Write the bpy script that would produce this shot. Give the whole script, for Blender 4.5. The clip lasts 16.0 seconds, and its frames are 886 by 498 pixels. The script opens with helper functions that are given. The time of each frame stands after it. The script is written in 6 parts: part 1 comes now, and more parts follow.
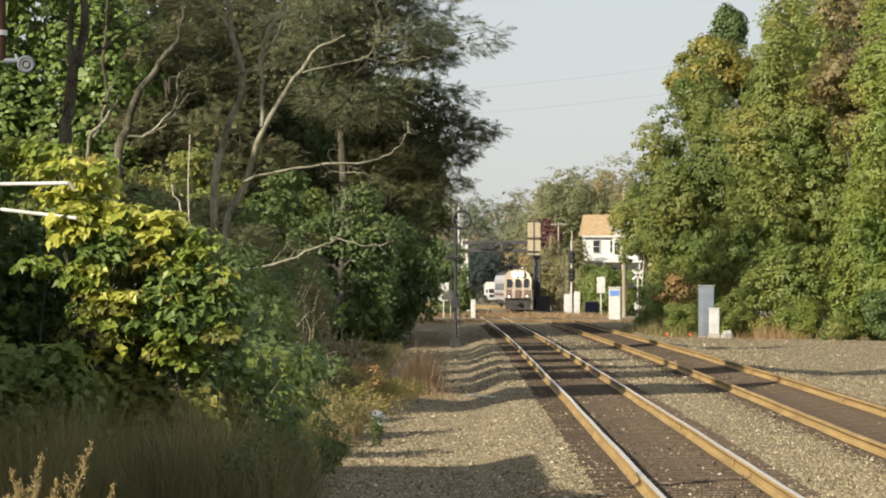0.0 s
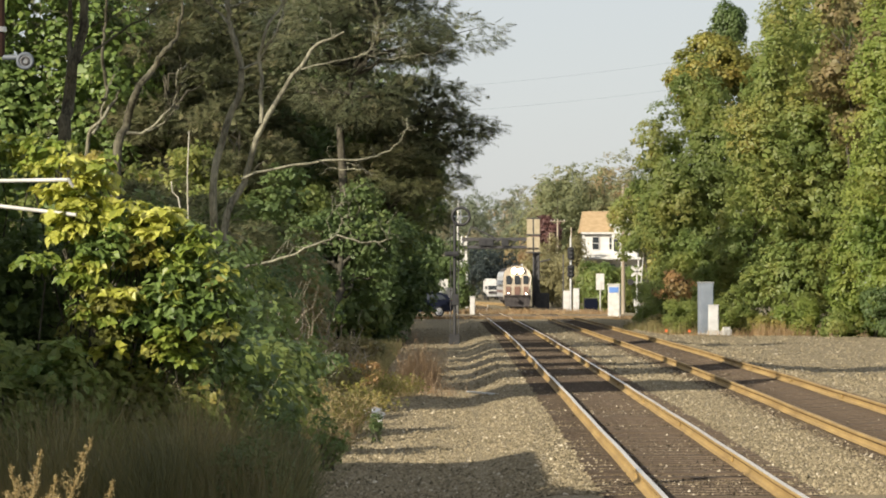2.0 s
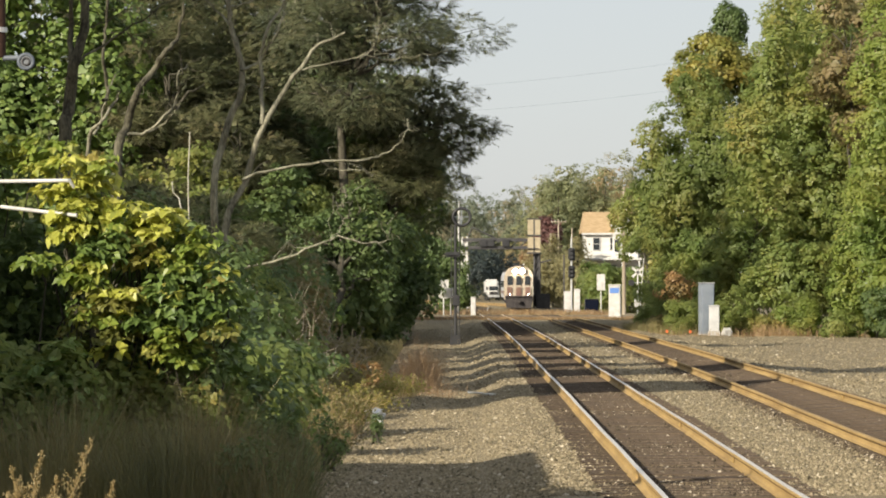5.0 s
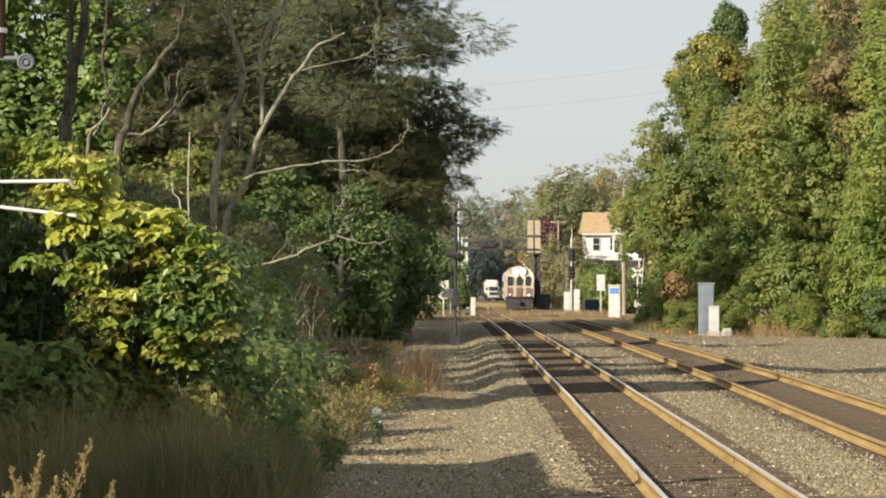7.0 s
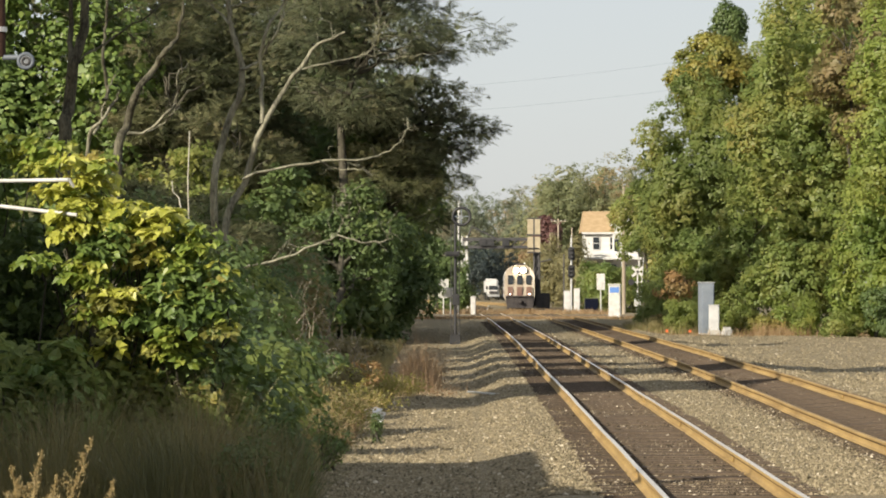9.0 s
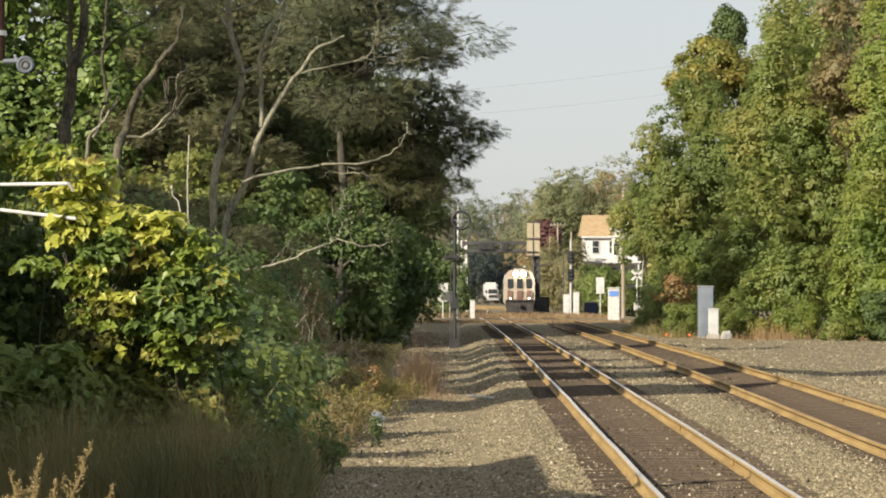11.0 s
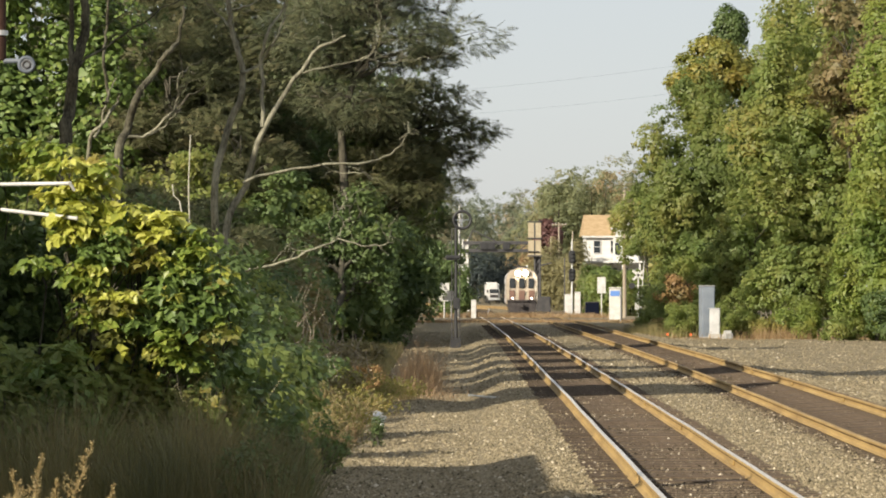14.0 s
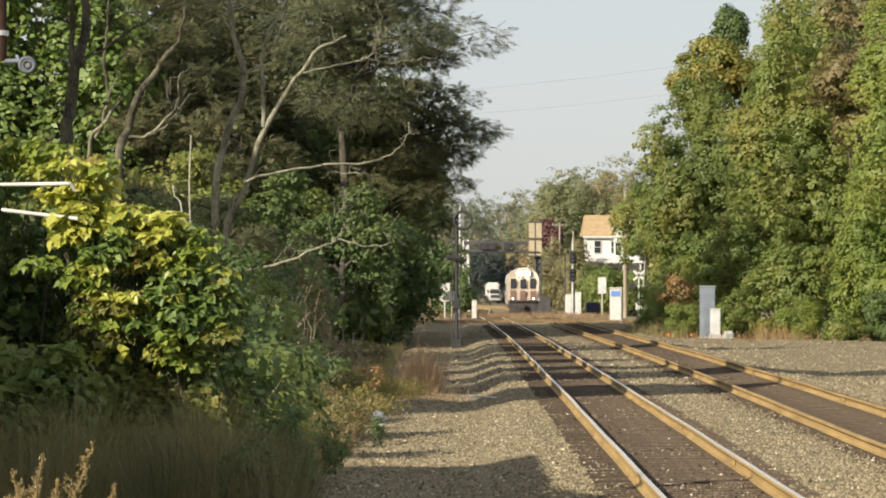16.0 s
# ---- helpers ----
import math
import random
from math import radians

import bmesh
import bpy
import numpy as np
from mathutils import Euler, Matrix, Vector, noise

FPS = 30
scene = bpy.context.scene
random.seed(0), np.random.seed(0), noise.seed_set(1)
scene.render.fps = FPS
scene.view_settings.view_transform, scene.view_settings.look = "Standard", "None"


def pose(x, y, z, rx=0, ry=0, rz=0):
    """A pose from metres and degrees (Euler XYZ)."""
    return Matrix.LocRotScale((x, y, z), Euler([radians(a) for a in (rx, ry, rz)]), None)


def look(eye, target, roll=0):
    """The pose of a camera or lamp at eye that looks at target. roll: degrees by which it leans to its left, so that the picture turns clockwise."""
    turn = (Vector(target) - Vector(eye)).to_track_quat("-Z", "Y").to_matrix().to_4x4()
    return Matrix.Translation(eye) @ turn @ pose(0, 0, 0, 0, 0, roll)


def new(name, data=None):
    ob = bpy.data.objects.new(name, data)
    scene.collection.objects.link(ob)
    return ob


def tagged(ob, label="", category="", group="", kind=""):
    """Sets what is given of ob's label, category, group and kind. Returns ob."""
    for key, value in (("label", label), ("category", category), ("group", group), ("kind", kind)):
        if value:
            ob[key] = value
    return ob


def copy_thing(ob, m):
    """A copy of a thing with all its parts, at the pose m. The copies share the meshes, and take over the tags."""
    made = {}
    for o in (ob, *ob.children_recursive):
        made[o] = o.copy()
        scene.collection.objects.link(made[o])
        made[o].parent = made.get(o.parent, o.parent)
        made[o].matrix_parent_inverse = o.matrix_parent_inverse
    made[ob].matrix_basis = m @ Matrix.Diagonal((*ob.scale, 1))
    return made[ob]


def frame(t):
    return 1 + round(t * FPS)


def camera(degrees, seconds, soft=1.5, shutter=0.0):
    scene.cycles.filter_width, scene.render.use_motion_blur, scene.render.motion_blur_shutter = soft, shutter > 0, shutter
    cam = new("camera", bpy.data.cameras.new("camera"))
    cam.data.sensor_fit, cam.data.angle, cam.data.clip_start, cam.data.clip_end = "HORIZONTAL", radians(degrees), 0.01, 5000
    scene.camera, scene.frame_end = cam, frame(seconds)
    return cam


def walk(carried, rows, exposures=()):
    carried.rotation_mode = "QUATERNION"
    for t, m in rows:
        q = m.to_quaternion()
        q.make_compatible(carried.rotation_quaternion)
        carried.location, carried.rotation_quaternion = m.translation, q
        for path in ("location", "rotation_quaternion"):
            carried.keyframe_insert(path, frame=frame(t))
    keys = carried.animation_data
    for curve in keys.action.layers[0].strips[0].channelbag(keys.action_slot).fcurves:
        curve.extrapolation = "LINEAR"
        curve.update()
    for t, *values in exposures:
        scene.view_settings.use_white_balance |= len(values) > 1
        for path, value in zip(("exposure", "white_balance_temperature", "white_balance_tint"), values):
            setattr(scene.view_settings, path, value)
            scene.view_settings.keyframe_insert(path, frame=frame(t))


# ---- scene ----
cam = camera(14.0, 16.0, soft=1.9)
EYE = (0.0, 0.0, 2.7)
# small sways of the carried camera: seconds, sideways and upward lean in units of 1/6385 rad
SWAY = [(0.0, 0.0, 0.0), (0.5, -1.1, -1.4), (1.0, -0.2, -4.7), (1.5, -1.1, -5.5), (2.0, -1.4, -5.8), (2.5, -1.4, -6.3),
        (3.0, 0.2, -4.7), (3.5, -0.9, -4.7), (4.0, 0.0, -4.7), (6.5, 0.0, -4.7), (7.0, -0.2, -4.0), (7.5, 0.2, -4.7),
        (8.0, -0.9, -6.3), (8.5, -1.4, -6.6), (9.0, -0.3, -5.7), (11.5, -1.4, 1.4), (12.0, 0.0, -0.2), (12.5, 1.2, -1.5),
        (13.0, 0.9, -1.5), (13.5, -2.6, -0.2), (14.0, 0.9, 0.5), (14.5, 5.8, 1.4), (15.0, 6.0, 4.1), (15.5, 4.4, 2.9),
        (16.0, 2.0, 0.9)]
walk(cam, [(t, look(EYE, (-1000 * a / 6385, 1000, EYE[2] + 1000 * (64 + b) / 6385))) for t, a, b in SWAY],
     exposures=[(0, 0.57), (16, 0.57)])

# ---- daylight ----
SUN_EL, SUN_AZ = 25.0, -138.0          # degrees above the horizon; clockwise from +y
world = bpy.data.worlds.new("sky")
scene.world = world
world.use_nodes = True
wn = world.node_tree
sky = wn.nodes.new("ShaderNodeTexSky")
sky.sky_type, sky.sun_disc = "NISHITA", False
sky.sun_elevation, sky.sun_rotation = radians(SUN_EL), radians(SUN_AZ)
sky.air_density, sky.dust_density, sky.ozone_density = 1.0, 1.0, 1.0
haze = wn.nodes.new("ShaderNodeMix")          # thin autumn haze, thickest towards the horizon
haze.data_type = "RGBA"
over, up_part, thick = wn.nodes.new("ShaderNodeTexCoord"), wn.nodes.new("ShaderNodeSeparateXYZ"), wn.nodes.new("ShaderNodeMapRange")
wn.links.new(over.outputs["Generated"], up_part.inputs[0])
wn.links.new(up_part.outputs[2], thick.inputs["Value"])
thick.inputs["From Min"].default_value, thick.inputs["From Max"].default_value = 0.08, 0.6
thick.inputs["To Min"].default_value, thick.inputs["To Max"].default_value = 0.84, 0.74
wn.links.new(thick.outputs[0], haze.inputs[0])
haze.inputs[7].default_value = (3.10, 3.18, 3.34, 1)
wn.links.new(sky.outputs[0], haze.inputs[6])
wn.links.new(haze.outputs[2], wn.nodes["Background"].inputs[0])
wn.nodes["Background"].inputs[1].default_value = 0.131
sun = new("sun", bpy.data.lights.new("sun", "SUN"))
sun.data.energy, sun.data.angle, sun.data.color = 4.9, radians(0.6), (1.0, 0.90, 0.74)
sun_from = Vector((math.sin(radians(SUN_AZ)) * math.cos(radians(SUN_EL)), math.cos(radians(SUN_AZ)) * math.cos(radians(SUN_EL)), math.sin(radians(SUN_EL))))
sun.matrix_world = look(sun_from * 300, (0, 0, 0))


# ---- materials ----
def nodes_of(name):
    m = bpy.data.materials.new(name)
    m.use_nodes = True
    return m, m.node_tree.nodes, m.node_tree.links, m.node_tree.nodes["Principled BSDF"]


def ramp(nodes, stops):
    r = nodes.new("ShaderNodeValToRGB")
    while len(r.color_ramp.elements) < len(stops):
        r.color_ramp.elements.new(0.5)
    for e, (p, c) in zip(r.color_ramp.elements, stops):
        e.position, e.color = p, (*c, 1)
    return r


def surface(name, dark, light, scale=6.0, rough=0.8, metal=0.0, bump=0.3, fine=60.0, dist=0.01, stretch=(1, 1, 1)):
    """Two scales of variation between two colours, with a fine relief."""
    m, nodes, links, bsdf = nodes_of(name)
    tc = nodes.new("ShaderNodeTexCoord")
    mp = nodes.new("ShaderNodeMapping")
    mp.inputs["Scale"].default_value = stretch
    links.new(tc.outputs["Object"], mp.inputs[0])
    big, small = nodes.new("ShaderNodeTexNoise"), nodes.new("ShaderNodeTexNoise")
    big.inputs["Scale"].default_value, small.inputs["Scale"].default_value = scale, fine
    big.inputs["Detail"].default_value, small.inputs["Detail"].default_value = 6, 4
    for n in (big, small):
        links.new(mp.outputs[0], n.inputs["Vector"])
    add = nodes.new("ShaderNodeMix")
    add.data_type = "FLOAT"
    add.inputs[0].default_value = 0.45
    links.new(big.outputs["Fac"], add.inputs[2]), links.new(small.outputs["Fac"], add.inputs[3])
    r = ramp(nodes, [(0.36, dark), (0.64, light)])
    links.new(add.outputs[0], r.inputs[0]), links.new(r.outputs[0], bsdf.inputs["Base Color"])
    b = nodes.new("ShaderNodeBump")
    b.inputs["Strength"].default_value, b.inputs["Distance"].default_value = bump, dist
    links.new(small.outputs["Fac"], b.inputs["Height"]), links.new(b.outputs[0], bsdf.inputs["Normal"])
    bsdf.inputs["Roughness"].default_value, bsdf.inputs["Metallic"].default_value = rough, metal
    if rough > 0.84:
        bsdf.inputs["Specular IOR Level"].default_value = 0.12
    return m


def foliage(name, stops, patch=0.6, trans=0.3, rough=0.5, spread=0.75):
    """Leaves: each its own tint, with larger patches of tone through the crown, letting some light through."""
    m, nodes, links, bsdf = nodes_of(name)
    geo, tc, n = nodes.new("ShaderNodeNewGeometry"), nodes.new("ShaderNodeTexCoord"), nodes.new("ShaderNodeTexNoise")
    n.inputs["Scale"].default_value, n.inputs["Detail"].default_value = patch, 3
    links.new(tc.outputs["Object"], n.inputs["Vector"])
    mix = nodes.new("ShaderNodeMix")
    mix.data_type = "FLOAT"
    mix.inputs[0].default_value = spread
    links.new(geo.outputs["Random Per Island"], mix.inputs[2])
    st = nodes.new("ShaderNodeMapRange")
    st.inputs["From Min"].default_value, st.inputs["From Max"].default_value = 0.3, 0.7
    links.new(n.outputs["Fac"], st.inputs["Value"]), links.new(st.outputs[0], mix.inputs[3])
    r = ramp(nodes, stops)
    links.new(mix.outputs[0], r.inputs[0]), links.new(r.outputs[0], bsdf.inputs["Base Color"])
    bsdf.inputs["Roughness"].default_value = rough
    t, out, sh = nodes.new("ShaderNodeBsdfTranslucent"), nodes["Material Output"], nodes.new("ShaderNodeMixShader")
    links.new(r.outputs[0], t.inputs["Color"])
    sh.inputs[0].default_value = trans
    links.new(bsdf.outputs[0], sh.inputs[1]), links.new(t.outputs[0], sh.inputs[2]), links.new(sh.outputs[0], out.inputs["Surface"])
    return m


def plain(name, colour, rough=0.5, metal=0.0, glow=0.0):
    m, nodes, links, bsdf = nodes_of(name)
    bsdf.inputs["Base Color"].default_value = (*colour, 1)
    bsdf.inputs["Roughness"].default_value, bsdf.inputs["Metallic"].default_value = rough, metal
    if glow:
        bsdf.inputs["Emission Color"].default_value, bsdf.inputs["Emission Strength"].default_value = (*colour, 1), glow
    return m


def gravel(name, tones, cell=30.0, relief=0.018):
    """Crushed stone: cells of varied grey and tan with patches, dust and a strong relief."""
    m, nodes, links, bsdf = nodes_of(name)
    tc, v, n = nodes.new("ShaderNodeTexCoord"), nodes.new("ShaderNodeTexVoronoi"), nodes.new("ShaderNodeTexNoise")
    v.inputs["Scale"].default_value, n.inputs["Scale"].default_value, n.inputs["Detail"].default_value = cell, 0.7, 8
    links.new(tc.outputs["Object"], v.inputs["Vector"]), links.new(tc.outputs["Object"], n.inputs["Vector"])
    sep = nodes.new("ShaderNodeSeparateColor")
    links.new(v.outputs["Color"], sep.inputs[0])
    mix = nodes.new("ShaderNodeMix")
    mix.data_type = "FLOAT"
    mix.inputs[0].default_value = 0.4
    links.new(sep.outputs[0], mix.inputs[2]), links.new(n.outputs["Fac"], mix.inputs[3])
    r = ramp(nodes, tones)
    links.new(mix.outputs[0], r.inputs[0]), links.new(r.outputs[0], bsdf.inputs["Base Color"])
    b = nodes.new("ShaderNodeBump")
    b.inputs["Strength"].default_value, b.inputs["Distance"].default_value = 0.8, relief
    links.new(v.outputs["Distance"], b.inputs["Height"]), links.new(b.outputs[0], bsdf.inputs["Normal"])
    bsdf.inputs["Roughness"].default_value, bsdf.inputs["Specular IOR Level"].default_value = 0.95, 0.1
    return m


def stone_mat(name, tones):
    m, nodes, links, bsdf = nodes_of(name)
    geo = nodes.new("ShaderNodeNewGeometry")
    r = ramp(nodes, tones)
    links.new(geo.outputs["Random Per Island"], r.inputs[0]), links.new(r.outputs[0], bsdf.inputs["Base Color"])
    bsdf.inputs["Roughness"].default_value, bsdf.inputs["Specular IOR Level"].default_value = 0.95, 0.1
    return m


TAN = [(0.0, (0.085, 0.071, 0.044)), (0.25, (0.175, 0.145, 0.090)), (0.6, (0.250, 0.205, 0.128)), (0.95, (0.335, 0.281, 0.179)), (1.0, (0.560, 0.492, 0.368))]
OILY = [(0.0, (0.025, 0.020, 0.013)), (0.35, (0.085, 0.065, 0.042)), (0.75, (0.155, 0.122, 0.081)), (0.94, (0.260, 0.212, 0.143)), (1.0, (0.580, 0.512, 0.396))]
M_ballast = gravel("ballast_stone", TAN)
M_oily = gravel("oil_stained_ballast", OILY)
M_stones = stone_mat("loose_stone", TAN)
M_stones_oily = stone_mat("loose_dark_stone", OILY)
M_ground = surface("dry_soil_and_grass", (0.10, 0.085, 0.05), (0.24, 0.20, 0.125), 0.5, 0.95, 0, 0.8, 9.0, 0.06)
M_rail = surface("rusted_rail_steel", (0.23, 0.148, 0.052), (0.43, 0.295, 0.11), 3.0, 0.75, 0.0, 0.3, 50.0, 0.004, (1, 0.15, 1))
M_railtop = surface("polished_rail_head", (0.60, 0.54, 0.45), (0.82, 0.76, 0.66), 2.0, 0.36, 0.45, 0.1, 30.0, 0.001, (1, 0.05, 1))
M_tie = surface("creosoted_timber", (0.045, 0.034, 0.024), (0.15, 0.113, 0.08), 2.0, 0.9, 0.0, 0.7, 30.0, 0.01, (0.3, 3, 1))
M_asphalt = surface("dusty_asphalt", (0.09, 0.075, 0.055), (0.19, 0.155, 0.11), 0.8, 0.9, 0, 0.5, 40.0, 0.01)
M_barkpale = surface("pale_grey_bark", (0.07, 0.066, 0.046), (0.36, 0.345, 0.25), 3.0, 0.9, 0, 1.0, 22.0, 0.03, (1, 1, 0.35))
M_barkgrey = surface("grey_furrowed_bark", (0.03, 0.028, 0.02), (0.16, 0.15, 0.105), 3.0, 0.9, 0, 1.0, 22.0, 0.03, (1, 1, 0.35))
M_bleached = surface("bleached_dead_wood", (0.30, 0.28, 0.22), (0.60, 0.57, 0.48), 6.0, 0.9, 0, 0.8, 30.0, 0.01, (1, 1, 0.3))
M_bark = surface("brown_bark", (0.035, 0.032, 0.024), (0.12, 0.11, 0.082), 5.0, 0.9, 0, 0.8, 30.0, 0.02, (1, 1, 0.25))
M_locust = foliage("locust_leaves", [(0.0, (0.121, 0.143, 0.072)), (0.45, (0.242, 0.260, 0.126)), (0.8, (0.352, 0.332, 0.169)), (1.0, (0.483, 0.388, 0.221))], 0.6, 0.66)
M_locustdark = foliage("dark_locust_leaves", [(0.0, (0.126, 0.155, 0.092)), (0.45, (0.247, 0.280, 0.155)), (0.8, (0.357, 0.353, 0.196)), (1.0, (0.504, 0.426, 0.257))], 0.5, 0.7)
M_deep = foliage("deep_green_leaves", [(0.0, (0.083, 0.131, 0.047)), (0.6, (0.154, 0.215, 0.070)), (1.0, (0.260, 0.300, 0.099))], 0.5, 0.46)
M_bright = foliage("bright_green_leaves", [(0.0, (0.136, 0.206, 0.051)), (0.35, (0.265, 0.342, 0.085)), (0.75, (0.391, 0.421, 0.113)), (1.0, (0.559, 0.453, 0.144))], 0.28, 0.6)
M_olive = foliage("olive_autumn_leaves", [(0.0, (0.169, 0.242, 0.077)), (0.4, (0.287, 0.349, 0.104)), (0.75, (0.387, 0.384, 0.117)), (1.0, (0.533, 0.387, 0.145))], 0.28, 0.6)
M_mid = foliage("middle_green_leaves", [(0.0, (0.151, 0.216, 0.066)), (0.5, (0.251, 0.304, 0.090)), (0.85, (0.349, 0.352, 0.102)), (1.0, (0.481, 0.370, 0.131))], 0.28, 0.6)
M_gold = foliage("turning_gold_leaves", [(0.0, (0.15, 0.17, 0.042)), (0.45, (0.28, 0.265, 0.066)), (1.0, (0.48, 0.37, 0.10))], 0.6, 0.45)
M_goldtop = foliage("gold_tinged_leaves", [(0.0, (0.179, 0.209, 0.053)), (0.5, (0.351, 0.331, 0.083)), (1.0, (0.568, 0.431, 0.113))], 0.5, 0.5)
M_vine = foliage("yellow_vine_leaves", [(0.0, (0.20, 0.25, 0.04)), (0.3, (0.42, 0.43, 0.07)), (0.65, (0.55, 0.56, 0.12)), (1.0, (0.62, 0.56, 0.17))], 2.4, 0.38, 0.4, 0.4)
M_vinegreen = foliage("green_vine_leaves", [(0.0, (0.07, 0.12, 0.028)), (0.6, (0.155, 0.225, 0.052)), (1.0, (0.30, 0.36, 0.085))], 1.6)
M_rust = foliage("russet_leaves", [(0.0, (0.160, 0.135, 0.050)), (0.5, (0.336, 0.207, 0.085)), (1.0, (0.496, 0.324, 0.150))])
M_brownleaf = foliage("brown_tinged_leaves", [(0.0, (0.149, 0.160, 0.066)), (0.5, (0.258, 0.220, 0.093)), (1.0, (0.343, 0.251, 0.122))], 0.4, 0.48)
M_lime = foliage("lime_vine_leaves", [(0.0, (0.09, 0.15, 0.03)), (0.5, (0.24, 0.31, 0.055)), (1.0, (0.48, 0.46, 0.10))], 1.6, 0.38, 0.4, 0.5)
M_drygrass = foliage("dry_grass", [(0.0, (0.16, 0.10, 0.045)), (0.5, (0.28, 0.18, 0.085)), (1.0, (0.42, 0.32, 0.17))], 1.0, 0.2)
M_russetgrass = foliage("russet_dry_grass", [(0.0, (0.15, 0.092, 0.045)), (0.5, (0.27, 0.17, 0.085)), (1.0, (0.40, 0.29, 0.16))], 1.0, 0.25)
M_weeds = foliage("shaggy_weeds", [(0.0, (0.122, 0.126, 0.045)), (0.5, (0.221, 0.195, 0.074)), (1.0, (0.347, 0.260, 0.113))], 0.8, 0.25)
# the weed tints again, darkened to deepen the shade near the gravel
M_weedshade = foliage("shade_darkened_weeds", [(0.0, (0.067, 0.074, 0.029)), (0.5, (0.129, 0.129, 0.049)), (1.0, (0.224, 0.180, 0.080))], 0.8, 0.25)
M_seed = foliage("straw_seed_heads", [(0.0, (0.32, 0.24, 0.10)), (1.0, (0.60, 0.47, 0.24))], 1.0, 0.3)
# distance haze is mixed into these leaf colours, paler than near foliage
M_farhaze = foliage("haze_paled_leaves", [(0.0, (0.19, 0.225, 0.150)), (0.5, (0.25, 0.278, 0.178)), (0.75, (0.32, 0.288, 0.182)), (1.0, (0.42, 0.285, 0.182))], 0.05, 0.55, 0.8, 0.95)
# dark bluish leaf colour that paints the hazy shade behind the train
M_shadeblue = foliage("blue_haze_shade_leaves", [(0.0, (0.05, 0.068, 0.066)), (1.0, (0.095, 0.12, 0.11))], 0.3, 0.45)
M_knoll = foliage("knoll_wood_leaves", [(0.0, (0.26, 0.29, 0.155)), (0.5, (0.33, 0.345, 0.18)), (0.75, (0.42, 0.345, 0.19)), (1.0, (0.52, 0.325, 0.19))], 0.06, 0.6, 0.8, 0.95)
M_maroon = foliage("maroon_leaves", [(0.0, (0.10, 0.05, 0.05)), (1.0, (0.22, 0.11, 0.09))], 0.2)
M_brush = foliage("thin_brown_brush", [(0.0, (0.27, 0.25, 0.125)), (0.6, (0.39, 0.355, 0.18)), (1.0, (0.50, 0.42, 0.23))], 0.2, 0.55)
M_white = surface("weathered_white_paint", (0.40, 0.39, 0.365), (0.64, 0.63, 0.60), 3.0, 0.6, 0, 0.15, 40, 0.003)
M_siding = surface("white_siding", (0.50, 0.49, 0.46), (0.66, 0.65, 0.62), 0.6, 0.7, 0, 0.2, 12, 0.01, (0.1, 0.1, 4))
M_lampgrey = surface("blue_grey_lamp_paint", (0.075, 0.088, 0.105), (0.12, 0.138, 0.16), 2.0, 0.6, 0.0, 0.15, 40, 0.003)
M_grey = surface("grey_painted_steel", (0.20, 0.235, 0.28), (0.29, 0.325, 0.37), 2.0, 0.5, 0.2, 0.15, 40, 0.003)
M_alu = surface("dull_aluminium", (0.5, 0.5, 0.49), (0.72, 0.72, 0.70), 2.0, 0.45, 0.6, 0.1, 40, 0.003)
M_black = surface("sooty_black_paint", (0.010, 0.010, 0.011), (0.035, 0.035, 0.036), 3.0, 0.55, 0, 0.15, 40, 0.003)
M_iron = surface("dark_structural_steel", (0.035, 0.035, 0.038), (0.085, 0.08, 0.078), 2.0, 0.7, 0.2, 0.3, 30, 0.004)
M_rustpole = surface("rust_brown_pole", (0.032, 0.018, 0.014), (0.075, 0.042, 0.03), 3.0, 0.85, 0, 0.5, 40, 0.006)
M_tanpanel = surface("sun_faded_tan_panel", (0.30, 0.25, 0.16), (0.44, 0.37, 0.25), 2.0, 0.7, 0, 0.2, 20, 0.004)
M_roof = surface("tan_roof_shingle", (0.31, 0.22, 0.12), (0.46, 0.335, 0.195), 1.5, 0.9, 0, 0.5, 14, 0.02, (1, 1, 3))
M_glass = plain("dark_window_glass", (0.03, 0.035, 0.04), 0.08)
M_cream = surface("cream_locomotive_paint", (0.30, 0.25, 0.18), (0.46, 0.39, 0.30), 1.0, 0.4, 0, 0.1, 20, 0.003)
# dark brown that stands in for the shade under the rail head
M_headshade = surface("rail_head_shade", (0.05, 0.028, 0.016), (0.17, 0.10, 0.045), 2.0, 0.9, 0.0, 0.4, 40.0, 0.004, (1, 0.15, 1))
M_brown = surface("red_brown_cab_paint", (0.11, 0.06, 0.045), (0.20, 0.115, 0.085), 1.0, 0.45, 0, 0.1, 20, 0.003)
M_under = surface("grimy_underframe", (0.03, 0.028, 0.03), (0.09, 0.08, 0.075), 2.0, 0.85, 0.1, 0.4, 20, 0.01)
M_lamp = plain("lit_headlight", (1.0, 0.90, 0.68), 0.3, 0, 30.0)
M_carpaint = plain("dark_navy_car_paint", (0.005, 0.007, 0.016), 0.3)
M_carpaint.node_tree.nodes["Principled BSDF"].inputs["Specular IOR Level"].default_value = 0.15
M_tyre = plain("black_tyre_rubber", (0.02, 0.02, 0.02), 0.85)
M_rim = plain("bright_alloy_rim", (0.65, 0.65, 0.66), 0.35, 0.7)
M_carlamp = plain("clear_headlamp_glass", (0.75, 0.77, 0.8), 0.15)
M_tail = plain("red_tail_lamp", (0.35, 0.03, 0.02), 0.3)
M_blue = plain("blue_sign_face", (0.10, 0.22, 0.55), 0.5)
M_orange = plain("orange_marker", (0.75, 0.16, 0.04), 0.6)
